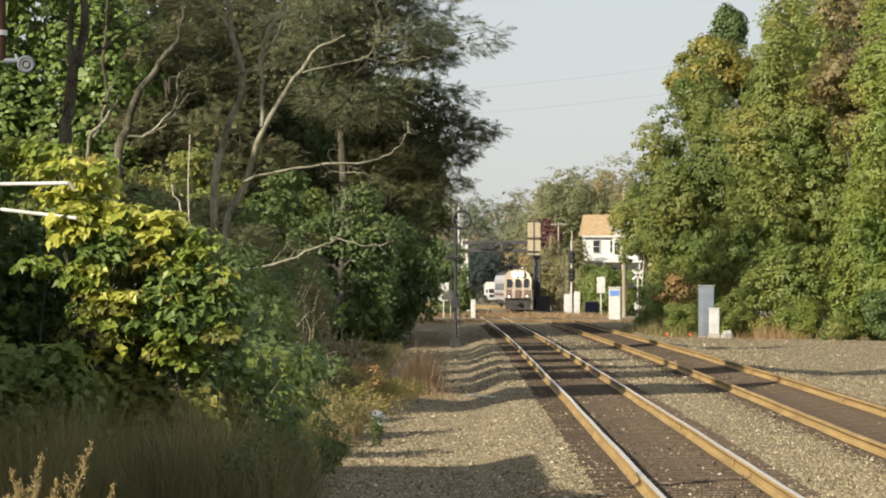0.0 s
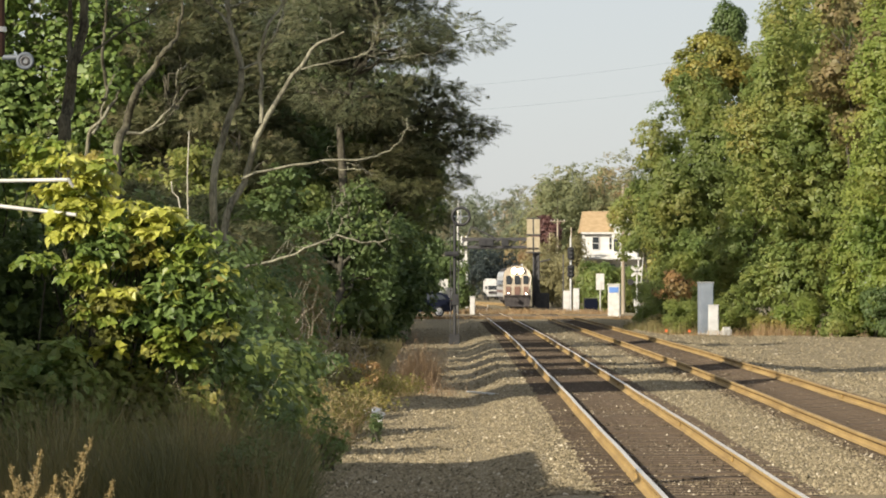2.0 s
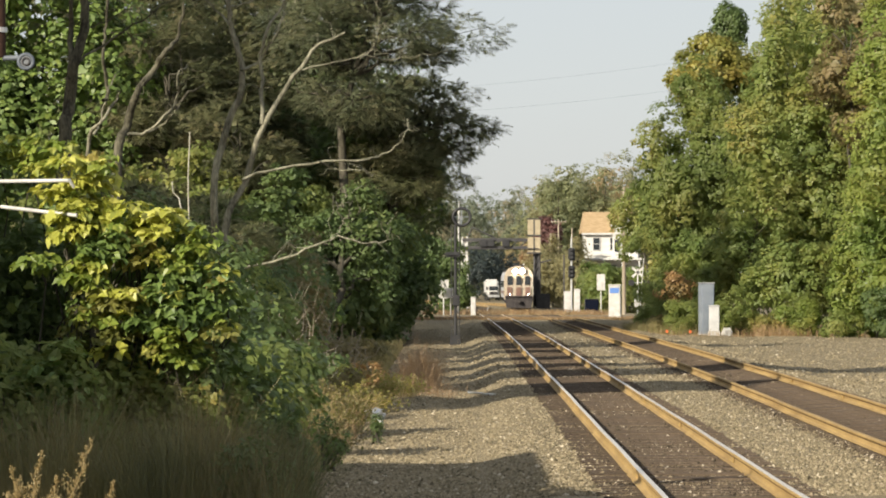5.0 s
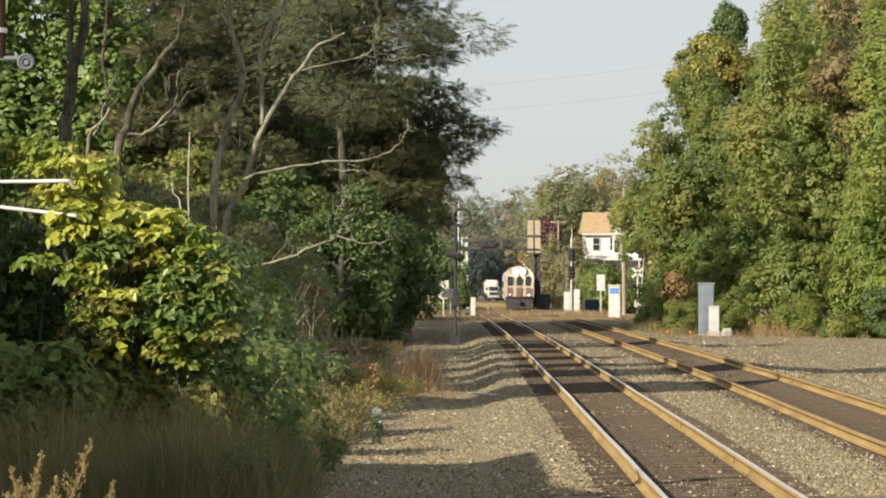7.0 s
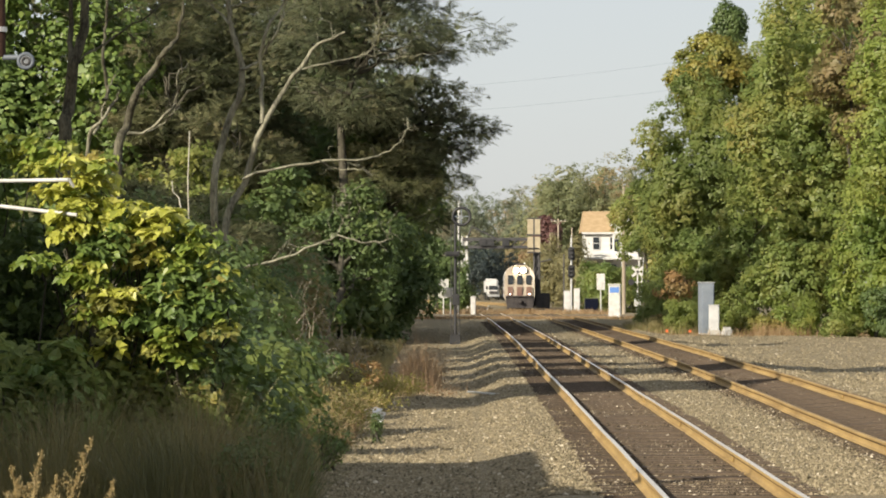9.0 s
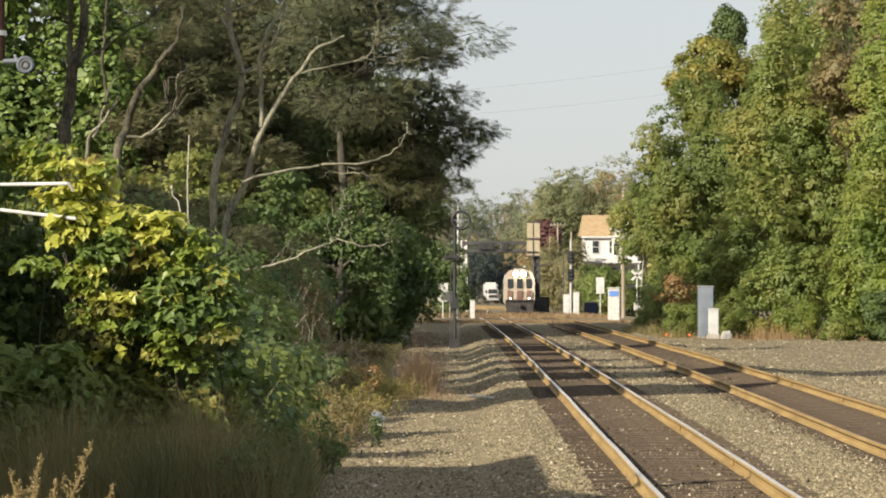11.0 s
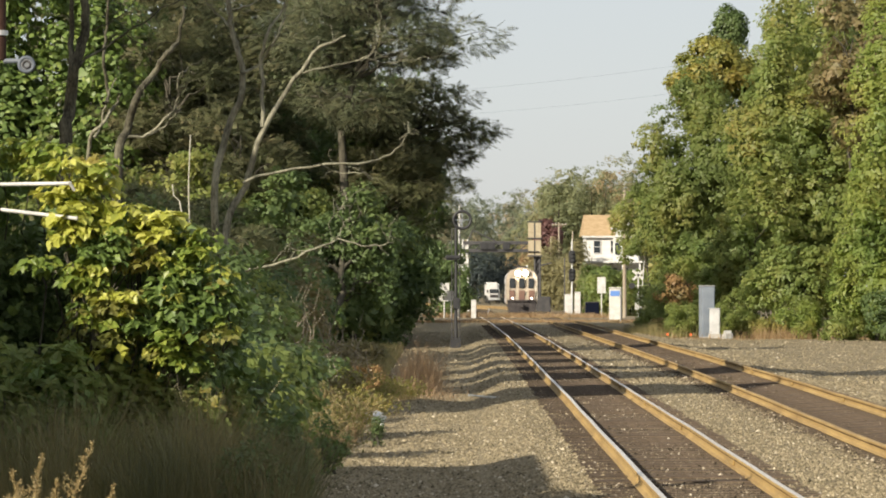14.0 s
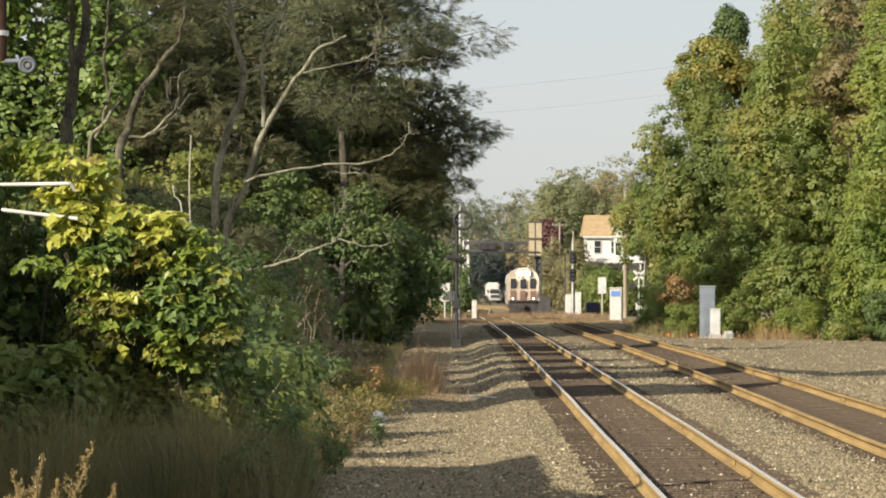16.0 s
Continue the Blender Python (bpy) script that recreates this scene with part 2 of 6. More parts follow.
M_disc = surface("dull_disc_paint", (0.13, 0.14, 0.15), (0.2, 0.21, 0.22), 3.0, 0.7, 0, 0.1, 40, 0.003)
M_timber = surface("weathered_pole_timber", (0.22, 0.18, 0.13), (0.42, 0.36, 0.28), 2.0, 0.9, 0, 0.6, 30, 0.01, (1, 1, 0.15))
M_plaster = surface("grey_rendered_wall", (0.30, 0.28, 0.25), (0.44, 0.42, 0.38), 0.7, 0.9, 0, 0.4, 20, 0.01)
M_bag = surface("white_plastic_sheet", (0.65, 0.64, 0.62), (0.85, 0.84, 0.82), 6, 0.5, 0, 0.4, 40, 0.01)


# ---- builders ----
class Geo:
    """Gathers vertices and faces in arrays and turns them into one mesh."""

    def __init__(self):
        self.v, self.f, self.n, self.soft = [], [], 0, []

    def add(self, v, f, soft=None):
        v = np.asarray(v, float).reshape(-1, 3)
        f = np.asarray(f, int)
        self.v.append(v), self.f.append(f + self.n)
        self.n += len(v)
        if soft is not None:
            self.soft.append(soft)

    def mesh(self, name, smooth=False):
        me = bpy.data.meshes.new(name)
        v = np.concatenate(self.v)
        flat = np.concatenate([f.ravel() for f in self.f])
        sizes = np.concatenate([np.full(len(f), f.shape[1]) for f in self.f])
        me.vertices.add(len(v)), me.loops.add(len(flat)), me.polygons.add(len(sizes))
        me.vertices.foreach_set("co", v.ravel()), me.loops.foreach_set("vertex_index", flat.astype(np.int32))
        me.polygons.foreach_set("loop_start", np.concatenate([[0], np.cumsum(sizes)[:-1]]).astype(np.int32))
        me.polygons.foreach_set("loop_total", sizes.astype(np.int32))
        me.polygons.foreach_set("use_smooth", np.full(len(sizes), smooth))
        me.update(calc_edges=True)
        me.validate()
        if self.soft:
            me.polygons.foreach_set("use_smooth", np.full(len(me.polygons), True))
            me.normals_split_custom_set_from_vertices(np.concatenate(self.soft))
        return me


def ease(y, a, b):
    s = np.clip((np.asarray(y, float) - a) / (b - a), 0, 1)
    return s * s * (3 - 2 * s)


def rise(y):
    """1 along the raised stretch round the street, 0 elsewhere."""
    return ease(y, 216, 238) * (1 - ease(y, 296, 326))


def fall(y):
    """How far the line has dropped beyond the street, in metres."""
    return 0.22 * ease(y, 262, 290) + 0.35 * ease(y, 300, 345)


def thing(name, label, category, group="", at=(0, 0, 0), turn=0, kind=""):
    ob = new(name)
    ob.empty_display_size = 0.3
    ob.matrix_basis = pose(at[0], at[1], at[2] + 0.29 * float(rise(at[1])) - float(fall(at[1])), 0, 0, turn)
    return tagged(ob, label, category, group, kind)


def part(name, shape, material, parent=None, label="", smooth=False):
    """Links a Geo or a bmesh as one mesh object under a thing or a part."""
    if isinstance(shape, Geo):
        me = shape.mesh(name, smooth)
    else:
        me = bpy.data.meshes.new(name)
        shape.to_mesh(me)
        shape.free()
        if smooth:
            me.polygons.foreach_set("use_smooth", [True] * len(me.polygons))
    me.materials.append(material)
    ob = new(name, me)
    ob.parent = parent
    return tagged(ob, label)


def block(centre, size, bevel=0.01, bm=None, turn=None):
    """A bevelled box, added to bm or to a new bmesh."""
    bm = bm or bmesh.new()
    one = bmesh.new()
    bmesh.ops.create_cube(one, size=1)
    bmesh.ops.scale(one, vec=size, verts=one.verts)
    if bevel:
        bmesh.ops.bevel(one, geom=one.edges[:], offset=min(bevel, 0.4 * min(size)), segments=2, affect="EDGES")
    bmesh.ops.transform(one, matrix=Matrix.Translation(centre) @ (turn or Matrix()), verts=one.verts)
    tmp = bpy.data.meshes.new("tmp")
    one.to_mesh(tmp), one.free()
    bm.from_mesh(tmp)
    bpy.data.meshes.remove(tmp)
    return bm


def rod(a, b, r0, r1=None, sides=12, bm=None):
    """A round bar from a to b, added to bm or to a new bmesh."""
    bm = bm or bmesh.new()
    a, b = Vector(a), Vector(b)
    m = Matrix.Translation((a + b) / 2) @ (b - a).to_track_quat("Z", "Y").to_matrix().to_4x4()
    bmesh.ops.create_cone(bm, cap_ends=True, segments=sides, radius1=r0, radius2=r0 if r1 is None else r1, depth=(b - a).length, matrix=m)
    return bm


def ring(centre, radius, tube, bm=None, n=28, k=8):
    """A ring that faces along y."""
    bm = bm or bmesh.new()
    rows = []
    for i in range(n):
        a = 2 * math.pi * i / n
        rows.append([bm.verts.new((centre[0] + (radius + tube * math.cos(2 * math.pi * j / k)) * math.cos(a), centre[1] + tube * math.sin(2 * math.pi * j / k),
                                   centre[2] + (radius + tube * math.cos(2 * math.pi * j / k)) * math.sin(a))) for j in range(k)])
    for i in range(n):
        for j in range(k):
            bm.faces.new((rows[i][j], rows[(i + 1) % n][j], rows[(i + 1) % n][(j + 1) % k], rows[i][(j + 1) % k]))
    return bm


def tube(geo, points, radii, sides=7):
    """A tapering limb along a line of points."""
    p = np.asarray(points, float)
    d = np.gradient(p, axis=0)
    d /= np.linalg.norm(d, axis=1)[:, None] + 1e-9
    ref = np.eye(3)[int(np.argmin(np.abs(d).max(axis=0)))][None, :]
    u = np.cross(d, ref)
    u /= np.linalg.norm(u, axis=1)[:, None] + 1e-9
    w = np.cross(d, u)
    a = np.arange(sides) * 2 * np.pi / sides
    r = np.asarray(radii, float)[:, None, None]
    v = p[:, None] + r * (np.cos(a)[None, :, None] * u[:, None] + np.sin(a)[None, :, None] * w[:, None])
    n = len(p)
    i, j = np.meshgrid(np.arange(n - 1), np.arange(sides), indexing="ij")
    f = np.stack([i * sides + j, i * sides + (j + 1) % sides, (i + 1) * sides + (j + 1) % sides, (i + 1) * sides + j], -1).reshape(-1, 4)
    geo.add(v, f)


def bent(a, b, rng, wobble=0.1, n=6):
    """A wavering line from a to b."""
    a, b = np.asarray(a, float), np.asarray(b, float)
    s = np.linspace(0, 1, n)[:, None]
    p = a + (b - a) * s
    size = np.linalg.norm(b - a) * wobble
    p[1:-1] += rng.normal(0, size * 0.5, (n - 2, 3))
    p[:, 2] += (np.sin(s[:, 0] * np.pi) * size * 0.6)
    return p


def leaf_cards(geo, centres, out, size, rng, aspect=0.5, up=0.45, outward=0.8, droop=0.3, loose=0.42, broad=False, soften=0.0, wild=1.0):
    """One small folded leaf at each centre: four corners, bent along the midrib."""
    n = len(centres)
    nor = rng.normal(0, loose, (n, 3)) + out * outward
    nor[:, 2] += up
    nor /= np.linalg.norm(nor, axis=1)[:, None] + 1e-9
    ax = rng.normal(0, wild, (n, 3)) + out * 0.4
    ax[:, 2] -= droop
    ax -= nor * (ax * nor).sum(1)[:, None]
    ax /= np.linalg.norm(ax, axis=1)[:, None] + 1e-9
    side = np.cross(nor, ax)
    s = (size * rng.uniform(0.65, 1.3, n))[:, None]
    w = s * aspect * 0.5
    v = np.stack([centres, centres + ax * s * 0.45 + side * w + nor * s * 0.10, centres + ax * s - nor * s * 0.08,
                  centres + ax * s * 0.45 - side * w + nor * s * 0.10], 1)
    if broad:
        w = w * 1.2
        v = np.stack([centres + ax * s * 0.08, centres - ax * s * 0.04 + side * w * 0.6 + nor * s * 0.05, centres + ax * s * 0.38 + side * w + nor * s * 0.06, centres + ax * s * 0.6 + side * w * 0.66 + nor * s * 0.10,
                      centres + ax * s * 1.05 - nor * s * 0.16, centres + ax * s * 0.6 - side * w * 0.66 + nor * s * 0.10, centres + ax * s * 0.38 - side * w + nor * s * 0.06,
                      centres - ax * s * 0.04 - side * w * 0.6 + nor * s * 0.05], 1)
        k = np.arange(n)[:, None] * 8
        geo.add(v, np.concatenate([k + [[0, 1, 2, 3]], k + [[0, 3, 4, 5]], k + [[0, 5, 6, 7]]]))
        return
    k = np.arange(n)[:, None] * 4
    soft = None
    if soften:
        soft = nor * (1 - soften) + soften * out / (np.linalg.norm(out, axis=1)[:, None] + 1e-9)
        soft = np.repeat(soft / (np.linalg.norm(soft, axis=1)[:, None] + 1e-9), 4, axis=0)
    geo.add(v, np.concatenate([k + [[0, 2, 1]], k + [[0, 3, 2]]]), soft)


def unit(rng, n):
    d = rng.normal(0, 1, (n, 3))
    return d / np.linalg.norm(d, axis=1)[:, None]


def boughs(rng, centre, radii, lobes, clumps, per, clump, lobe_size=0.34, flat=0.0, tier=1.0):
    """Leaf places in small domed sprays on the outer sides of many boughs; also the boughs' and sprays' middles. tier below 1 flattens the boughs into layers."""
    centre, radii = np.asarray(centre, float), np.asarray(radii, float)
    k = np.arange(lobes) + 0.5
    high, turn = 1 - 2 * k / lobes, k * 2.39996 + rng.uniform(0, 6.28)
    wide = np.sqrt(1 - high ** 2)
    d0 = np.stack([np.cos(turn) * wide, np.sin(turn) * wide, high], 1) + rng.normal(0, 0.2, (lobes, 3))
    d0 /= np.linalg.norm(d0, axis=1)[:, None]
    lc = centre + d0 * radii * np.where(np.arange(lobes) % 4 == 3, rng.uniform(0.1, 0.42, lobes), rng.uniform(0.5, 0.86, lobes))[:, None]
    lr = rng.uniform(0.6, 1.3, lobes) * lobe_size
    which = rng.integers(0, lobes, clumps)
    d = unit(rng, clumps) + 0.5 * d0[which] + (0, 0, 0.22)
    d /= np.linalg.norm(d, axis=1)[:, None]
    cc = lc[which] + d * radii * (1, 1, tier) * (lr[which] * rng.uniform(0.7, 1.08, clumps) * np.where(rng.random(clumps) < 0.08, 1.22, 1.0))[:, None]
    own = np.repeat(np.arange(clumps), per)
    e = unit(rng, len(own))
    inward = np.minimum((e * d[own]).sum(1) + 0.25, 0)
    e = e - 2 * inward[:, None] * d[own]
    e /= np.linalg.norm(e, axis=1)[:, None]
    size = clump * rng.uniform(0.65, 1.5, clumps)[own] * rng.uniform(0.45, 1.05, len(own))
    pts = cc[own] + e * size[:, None] * np.array([1.1, 1.1, 0.8 - flat])
    return pts, 0.6 * e + 0.55 * d[own] + 0.25 * d0[which[own]], lc, cc, which, lr


def frond_cards(geo, centres, out, size, rng, pairs=5, soften=0.0):
    """One feathery compound leaf at each centre: narrow leaflets in pairs along an arching midrib."""
    n = len(centres)
    ax = rng.normal(0, 0.75, (n, 3)) + out
    ax[:, 2] = ax[:, 2] * 0.45 - 0.1
    ax /= np.linalg.norm(ax, axis=1)[:, None] + 1e-9
    nor = rng.normal(0, 0.45, (n, 3)) + out * 0.35 + (0, -0.15, 0.75)
    nor -= ax * (ax * nor).sum(1)[:, None]
    nor /= np.linalg.norm(nor, axis=1)[:, None] + 1e-9
    side = np.cross(nor, ax)
    s = (size * rng.uniform(0.7, 1.3, n))[:, None]
    rows = []
    for j in range(pairs):
        t = 0.16 + 0.78 * j / (pairs - 1)
        base = centres + ax * s * t - nor * s * 0.22 * t * t
        l = s * 0.36 * math.sin(math.pi * (0.28 + 0.56 * t))
        for g in (-1, 1):
            rows += [base - ax * s * 0.055, base + ax * s * 0.055, base + side * l * g + ax * l * 0.3 - nor * l * 0.25]
    end = centres + ax * s * 0.95 - nor * s * 0.2
    rows += [end - side * s * 0.05, end + side * s * 0.05, end + ax * s * 0.28 - nor * s * 0.1]
    v = np.stack(rows, 1)
    m = len(rows)
    soft = nor * (1 - soften) + soften * out / (np.linalg.norm(out, axis=1)[:, None] + 1e-9)
    soft = np.repeat(soft / (np.linalg.norm(soft, axis=1)[:, None] + 1e-9), m, axis=0)
    geo.add(v, (np.arange(n)[:, None, None] * m + np.arange(m).reshape(-1, 3)[None]).reshape(-1, 3), soft)


def tree(label, base, height, centre, radii, leaves, seed, leaf=0.14, lobes=16, clumps=500, per=40, clump=0.32, trunk_r=0.16, bark=None, group="",
         trunk=None, aspect=0.62, twigs=0.13, name="tree", category="tree", lobe_size=0.36, droop=0.3, flat=0.0, loose=0.42, soften=0.55, tier=1.0, fronds=0):
    """A tapered trunk, limbs to every bough, twigs to many sprays, and a crown of single or feathery leaves. centre and radii are from the base."""
    rng = np.random.default_rng(seed)
    ob = thing(name, label, category, group, base)
    per, leaf = max(10, int(per * 0.62)), leaf * 1.15
    pts, out, lc, cc, which, lr = boughs(rng, centre, radii, lobes, clumps, fronds or per, clump, lobe_size, flat, tier)
    low = pts[:, 2] > 0.05
    g = Geo()
    if fronds:
        frond_cards(g, pts[low], out[low], leaf, rng, soften=soften)
    else:
        leaf_cards(g, pts[low], out[low], leaf, rng, aspect, droop=droop, loose=loose, soften=soften)
    w = rng.integers(0, lobes, int(len(pts) * (0.10 if not fronds else 0.12)))          # larger inner leaves, which close the boughs
    q = unit(rng, len(w))
    inner = lc[w] + q * np.asarray(radii) * (1, 1, tier) * (lr[w] * rng.uniform(0.1, 0.68, len(w)))[:, None]
    ok = inner[:, 2] > 0.05
    leaf_cards(g, inner[ok], q[ok], leaf * (1.7 if not fronds else 0.7), rng, 0.7, loose=0.8, soften=0.3)
    part("crown", g, leaves, ob)
    g = Geo()
    line = np.asarray(trunk, float) if trunk is not None else bent((0, 0, -0.2), (centre[0], centre[1], min(height * 0.9, centre[2] + radii[2] * 0.5)), rng, 0.05, 8)
    tube(g, line, np.linspace(trunk_r, trunk_r * 0.25, len(line)), 9)
    part("trunk", g, bark or M_bark, ob, smooth=True)
    g = Geo()
    for c in lc:
        zs = line[:, 2]
        k = min(len(line) - 2, max(1, int(np.searchsorted(zs, max(0.6, c[2] - radii[2] * 0.45)))))
        tube(g, bent(line[k], c, rng, 0.14, 6), np.linspace(trunk_r * 0.42, trunk_r * 0.10, 6), 5)
    for i in np.nonzero(rng.random(len(cc)) < twigs)[0]:
        tube(g, bent(lc[which[i]], cc[i], rng, 0.2, 4), np.linspace(trunk_r * 0.11, 0.006, 4), 3)
    tagged(part("branchwork", g, bark or M_bark, ob, smooth=True), kind="stuff")
    return ob


def shrub(label, base, radii, leaves, seed, leaf=0.1, lobes=9, clumps=120, per=21, clump=0.15, name="shrub", group="", aspect=0.6, bark=None, broad=False):
    """A leafy bush on several stems from the ground."""
    rng = np.random.default_rng(seed)
    ob = thing(name, label, "shrub", group, base)
    pts, out, lc, cc, which, lr = boughs(rng, (0, 0, radii[2] * 0.95), radii, lobes, clumps, per, clump, 0.42)
    ok = pts[:, 2] > 0.02
    g = Geo()
    leaf_cards(g, pts[ok], out[ok], leaf, rng, aspect, broad=broad, soften=0.0 if broad else 0.18)
    part("foliage", g, leaves, ob)
    g = Geo()
    for c in lc:
        tube(g, bent((rng.normal(0, 0.08), rng.normal(0, 0.08), -0.05), c, rng, 0.12, 5), np.linspace(0.022, 0.007, 5), 5)
    tagged(part("stemwork", g, bark or M_bark, ob, smooth=True), kind="stuff")
    return ob


def blades(n, xs, ys, height, width, rng, ground=0.0, lean=0.25, segs=2):
    """Grass or weed stalks: narrow, bent, tapering blades over a stretch."""
    g = Geo()
    x = rng.uniform(*xs, n) if len(xs) == 2 else xs
    y = rng.uniform(*ys, n) if len(ys) == 2 else ys
    h = height * rng.uniform(0.45, 1.15, n)
    a = rng.uniform(0, 2 * np.pi, n)
    l = np.abs(rng.normal(0, lean, n)) * h
    w = width * rng.uniform(0.6, 1.4, n)
    b = rng.uniform(0, np.pi, n)
    rows = []
    for k in range(segs + 1):
        s = k / segs
        c = np.stack([x + np.cos(a) * l * s * s, y + np.sin(a) * l * s * s, np.full(n, ground) + h * s * (1 - 0.12 * s)], 1)
        d = np.stack([np.cos(b), np.sin(b), np.zeros(n)], 1) * (w * (1 - 0.85 * s))[:, None] / 2
        rows += [c - d, c + d]
    v = np.stack(rows, 1)
    base = np.arange(n)[:, None] * (2 * segs + 2)
    g.add(v, np.concatenate([base + [[2 * k, 2 * k + 1, 2 * k + 3, 2 * k + 2]] for k in range(segs)]))
    return g


def prism(profile, y0, y1, bm=None, nose=0.0):
    """Extrudes a cross-section (x, z) from y0 to y1; the front is drawn back towards the top by nose."""
    bm = bm or bmesh.new()
    zs = [p[1] for p in profile]
    lo, hi = min(zs), max(zs)
    a = [bm.verts.new((x, y0 + nose * ((z - lo) / (hi - lo)) ** 2, z)) for x, z in profile]
    b = [bm.verts.new((x, y1, z)) for x, z in profile]
    n = len(profile)
    bm.faces.new(a), bm.faces.new(b[::-1])
    for i in range(n):
        bm.faces.new((a[i], b[i], b[(i + 1) % n], a[(i + 1) % n]))
    bmesh.ops.recalc_face_normals(bm, faces=bm.faces[:])
    return bm


# ---- the line of the two tracks ----
_y = np.arange(-140.0, 1400.0, 1.0)
_x = np.interp(_y, [-140, 0, 51, 84, 123, 200, 300, 345, 394, 430, 445, 458, 470, 485, 520, 580, 700, 1400], [6.3, 6.85, 7.07, 7.45, 7.68, 7.7, 7.4, 7.55, 8.15, 8.8, 8.85, 8.6, 7.8, 6.5, 2.6, -6, -28, -170])
_k = np.exp(-0.5 * (np.arange(-30, 31) / 8.0) ** 2)
_x = np.convolve(np.pad(_x, 30, mode="edge"), _k / _k.sum(), mode="valid")


def centre_2(y):
    return np.interp(y, _y, _x)


_x1 = np.convolve(np.pad(np.interp(_y, [-140, 39, 75, 123, 160, 215, 300], [2.4, 3.13, 3.34, 3.55, 3.68, 3.66, 3.4]), 30, mode="edge"), _k / _k.sum(), mode="valid")


def centre_1(y):
    return np.where(np.asarray(y) < 250, np.interp(y, _y, _x1), centre_2(y) - 4.05)


RAIL_TOP = 0.40


def bed(x, y):
    """Height of the stone bed: a low service strip, the shoulder, the two tracks, and the apron beyond."""
    u = x - centre_1(y)
    low = 0.13 * ease(y, 78, 98)
    z = np.interp(u, [-5.4, -4.9, -2.65, -1.85, 3.3, 4.8, 5.9, 7.0, 8.5, 21], [-0.05, 0.03, 0.05, 0.215, 0.215, 0.295, 0.295, 0.13, 0.10, 0.06])
    z = z - low * np.interp(u, [-2.65, -1.85], [1.0, 0.0])
    lump = 0.035 * np.sin(0.9 * x + 0.35 * y) * np.sin(0.23 * y + 1.7 * x) + 0.02 * np.sin(0.11 * y + 2 * x)
    up = rise(y)
    z = z * (1 - up) + 0.34 * up - fall(y)
    calm = np.minimum(np.clip(np.abs(u) - 1.3, 0, 1), np.clip(np.abs(u - 4.05) - 1.3, 0, 1))
    return z + lump * calm


def grid_mesh(xs, ys, fz, shift=None):
    x, y = np.meshgrid(xs, ys)
    if shift is not None:
        x = shift(x, y)
    v = np.stack([x, y, fz(x, y)], -1).reshape(-1, 3)
    w, h = len(xs), len(ys)
    j, i = np.meshgrid(np.arange(h - 1), np.arange(w - 1), indexing="ij")
    f = np.stack([j * w + i, j * w + i + 1, (j + 1) * w + i + 1, (j + 1) * w + i], -1).reshape(-1, 4)
    g = Geo()
    g.add(v, f)
    return g


# ---- ground ----
def build_ground():
    xs = np.concatenate([[-2600, -900, -300, -120], np.arange(-60, 61, 2.0), [120, 300, 900, 2600]])
    ys = np.concatenate([[-1200, -300, -60], np.arange(-20, 700, 5.0), [800, 1000, 1500, 2500, 4500]])
    rough = lambda x, y: -0.03 + 0.05 * np.sin(x * 0.31 + y * 0.17) * np.sin(y * 0.13 - x * 0.4) * (np.abs(x) < 70) - 0.05 * ((x > -2) & (x < 24)) - 0.3 * ease(x, -3.9, -1.9) * (x < 24) * ease(y, 60, 78) * (1 - rise(y)) + 0.31 * rise(y) - fall(y)
    tagged(part("ground", grid_mesh(xs, ys, rough, None), M_ground, smooth=True), "dry earth and sparse grass beside the railway", "ground", kind="structure")
    us = np.concatenate([np.arange(-5.4, 9, 0.24), np.arange(9, 20, 0.8)])
    tagged(part("ballast", grid_mesh(us, np.concatenate([np.arange(-120, 30, 5.0), np.arange(30, 640, 1.0)]), bed, lambda x, y: x + centre_1(y)), M_ballast, smooth=True), "tan and grey crushed stone under the tracks", "ballast", kind="structure")
    for c, nm in ((0.0, "track_bed_1"), (4.05, "track_bed_2")):
        strip = grid_mesh(np.arange(-1.0, 1.001, 0.1), np.concatenate([np.arange(-120, 30, 5.0), np.arange(30, 640, 0.8)]), lambda x, y: bed(x, y) + 0.006 + 0.008 * np.sin(13 * x + 3 * y) * np.sin(7 * y), lambda x, y: (centre_1(y) if c == 0 else centre_2(y)) + x * (1 + 0.10 * np.sin(1.3 * y + c) + 0.09 * np.sin(3.1 * y + x) + 0.06 * np.sin(7.7 * y)))
        tagged(part(nm, strip, M_oily, smooth=True), "dark oil-stained stone between the rails", "ballast", kind="structure")
    road = block((-40, 246.0, 0.24), (300, 13.0, 0.26), 0.02)
    tagged(part("road", road, M_asphalt), "worn asphalt street that crosses the tracks", "road", kind="structure")


build_ground()


# ---- railway tracks ----
RAIL = [(-0.07, 0.0), (0.07, 0.0), (0.07, 0.012), (0.022, 0.03), (0.010, 0.05), (0.010, 0.115), (0.036, 0.128), (0.036, 0.155), (0.026, 0.163),
        (-0.026, 0.163), (-0.036, 0.155), (-0.036, 0.128), (-0.010, 0.115), (-0.010, 0.05), (-0.022, 0.03), (-0.07, 0.012)]


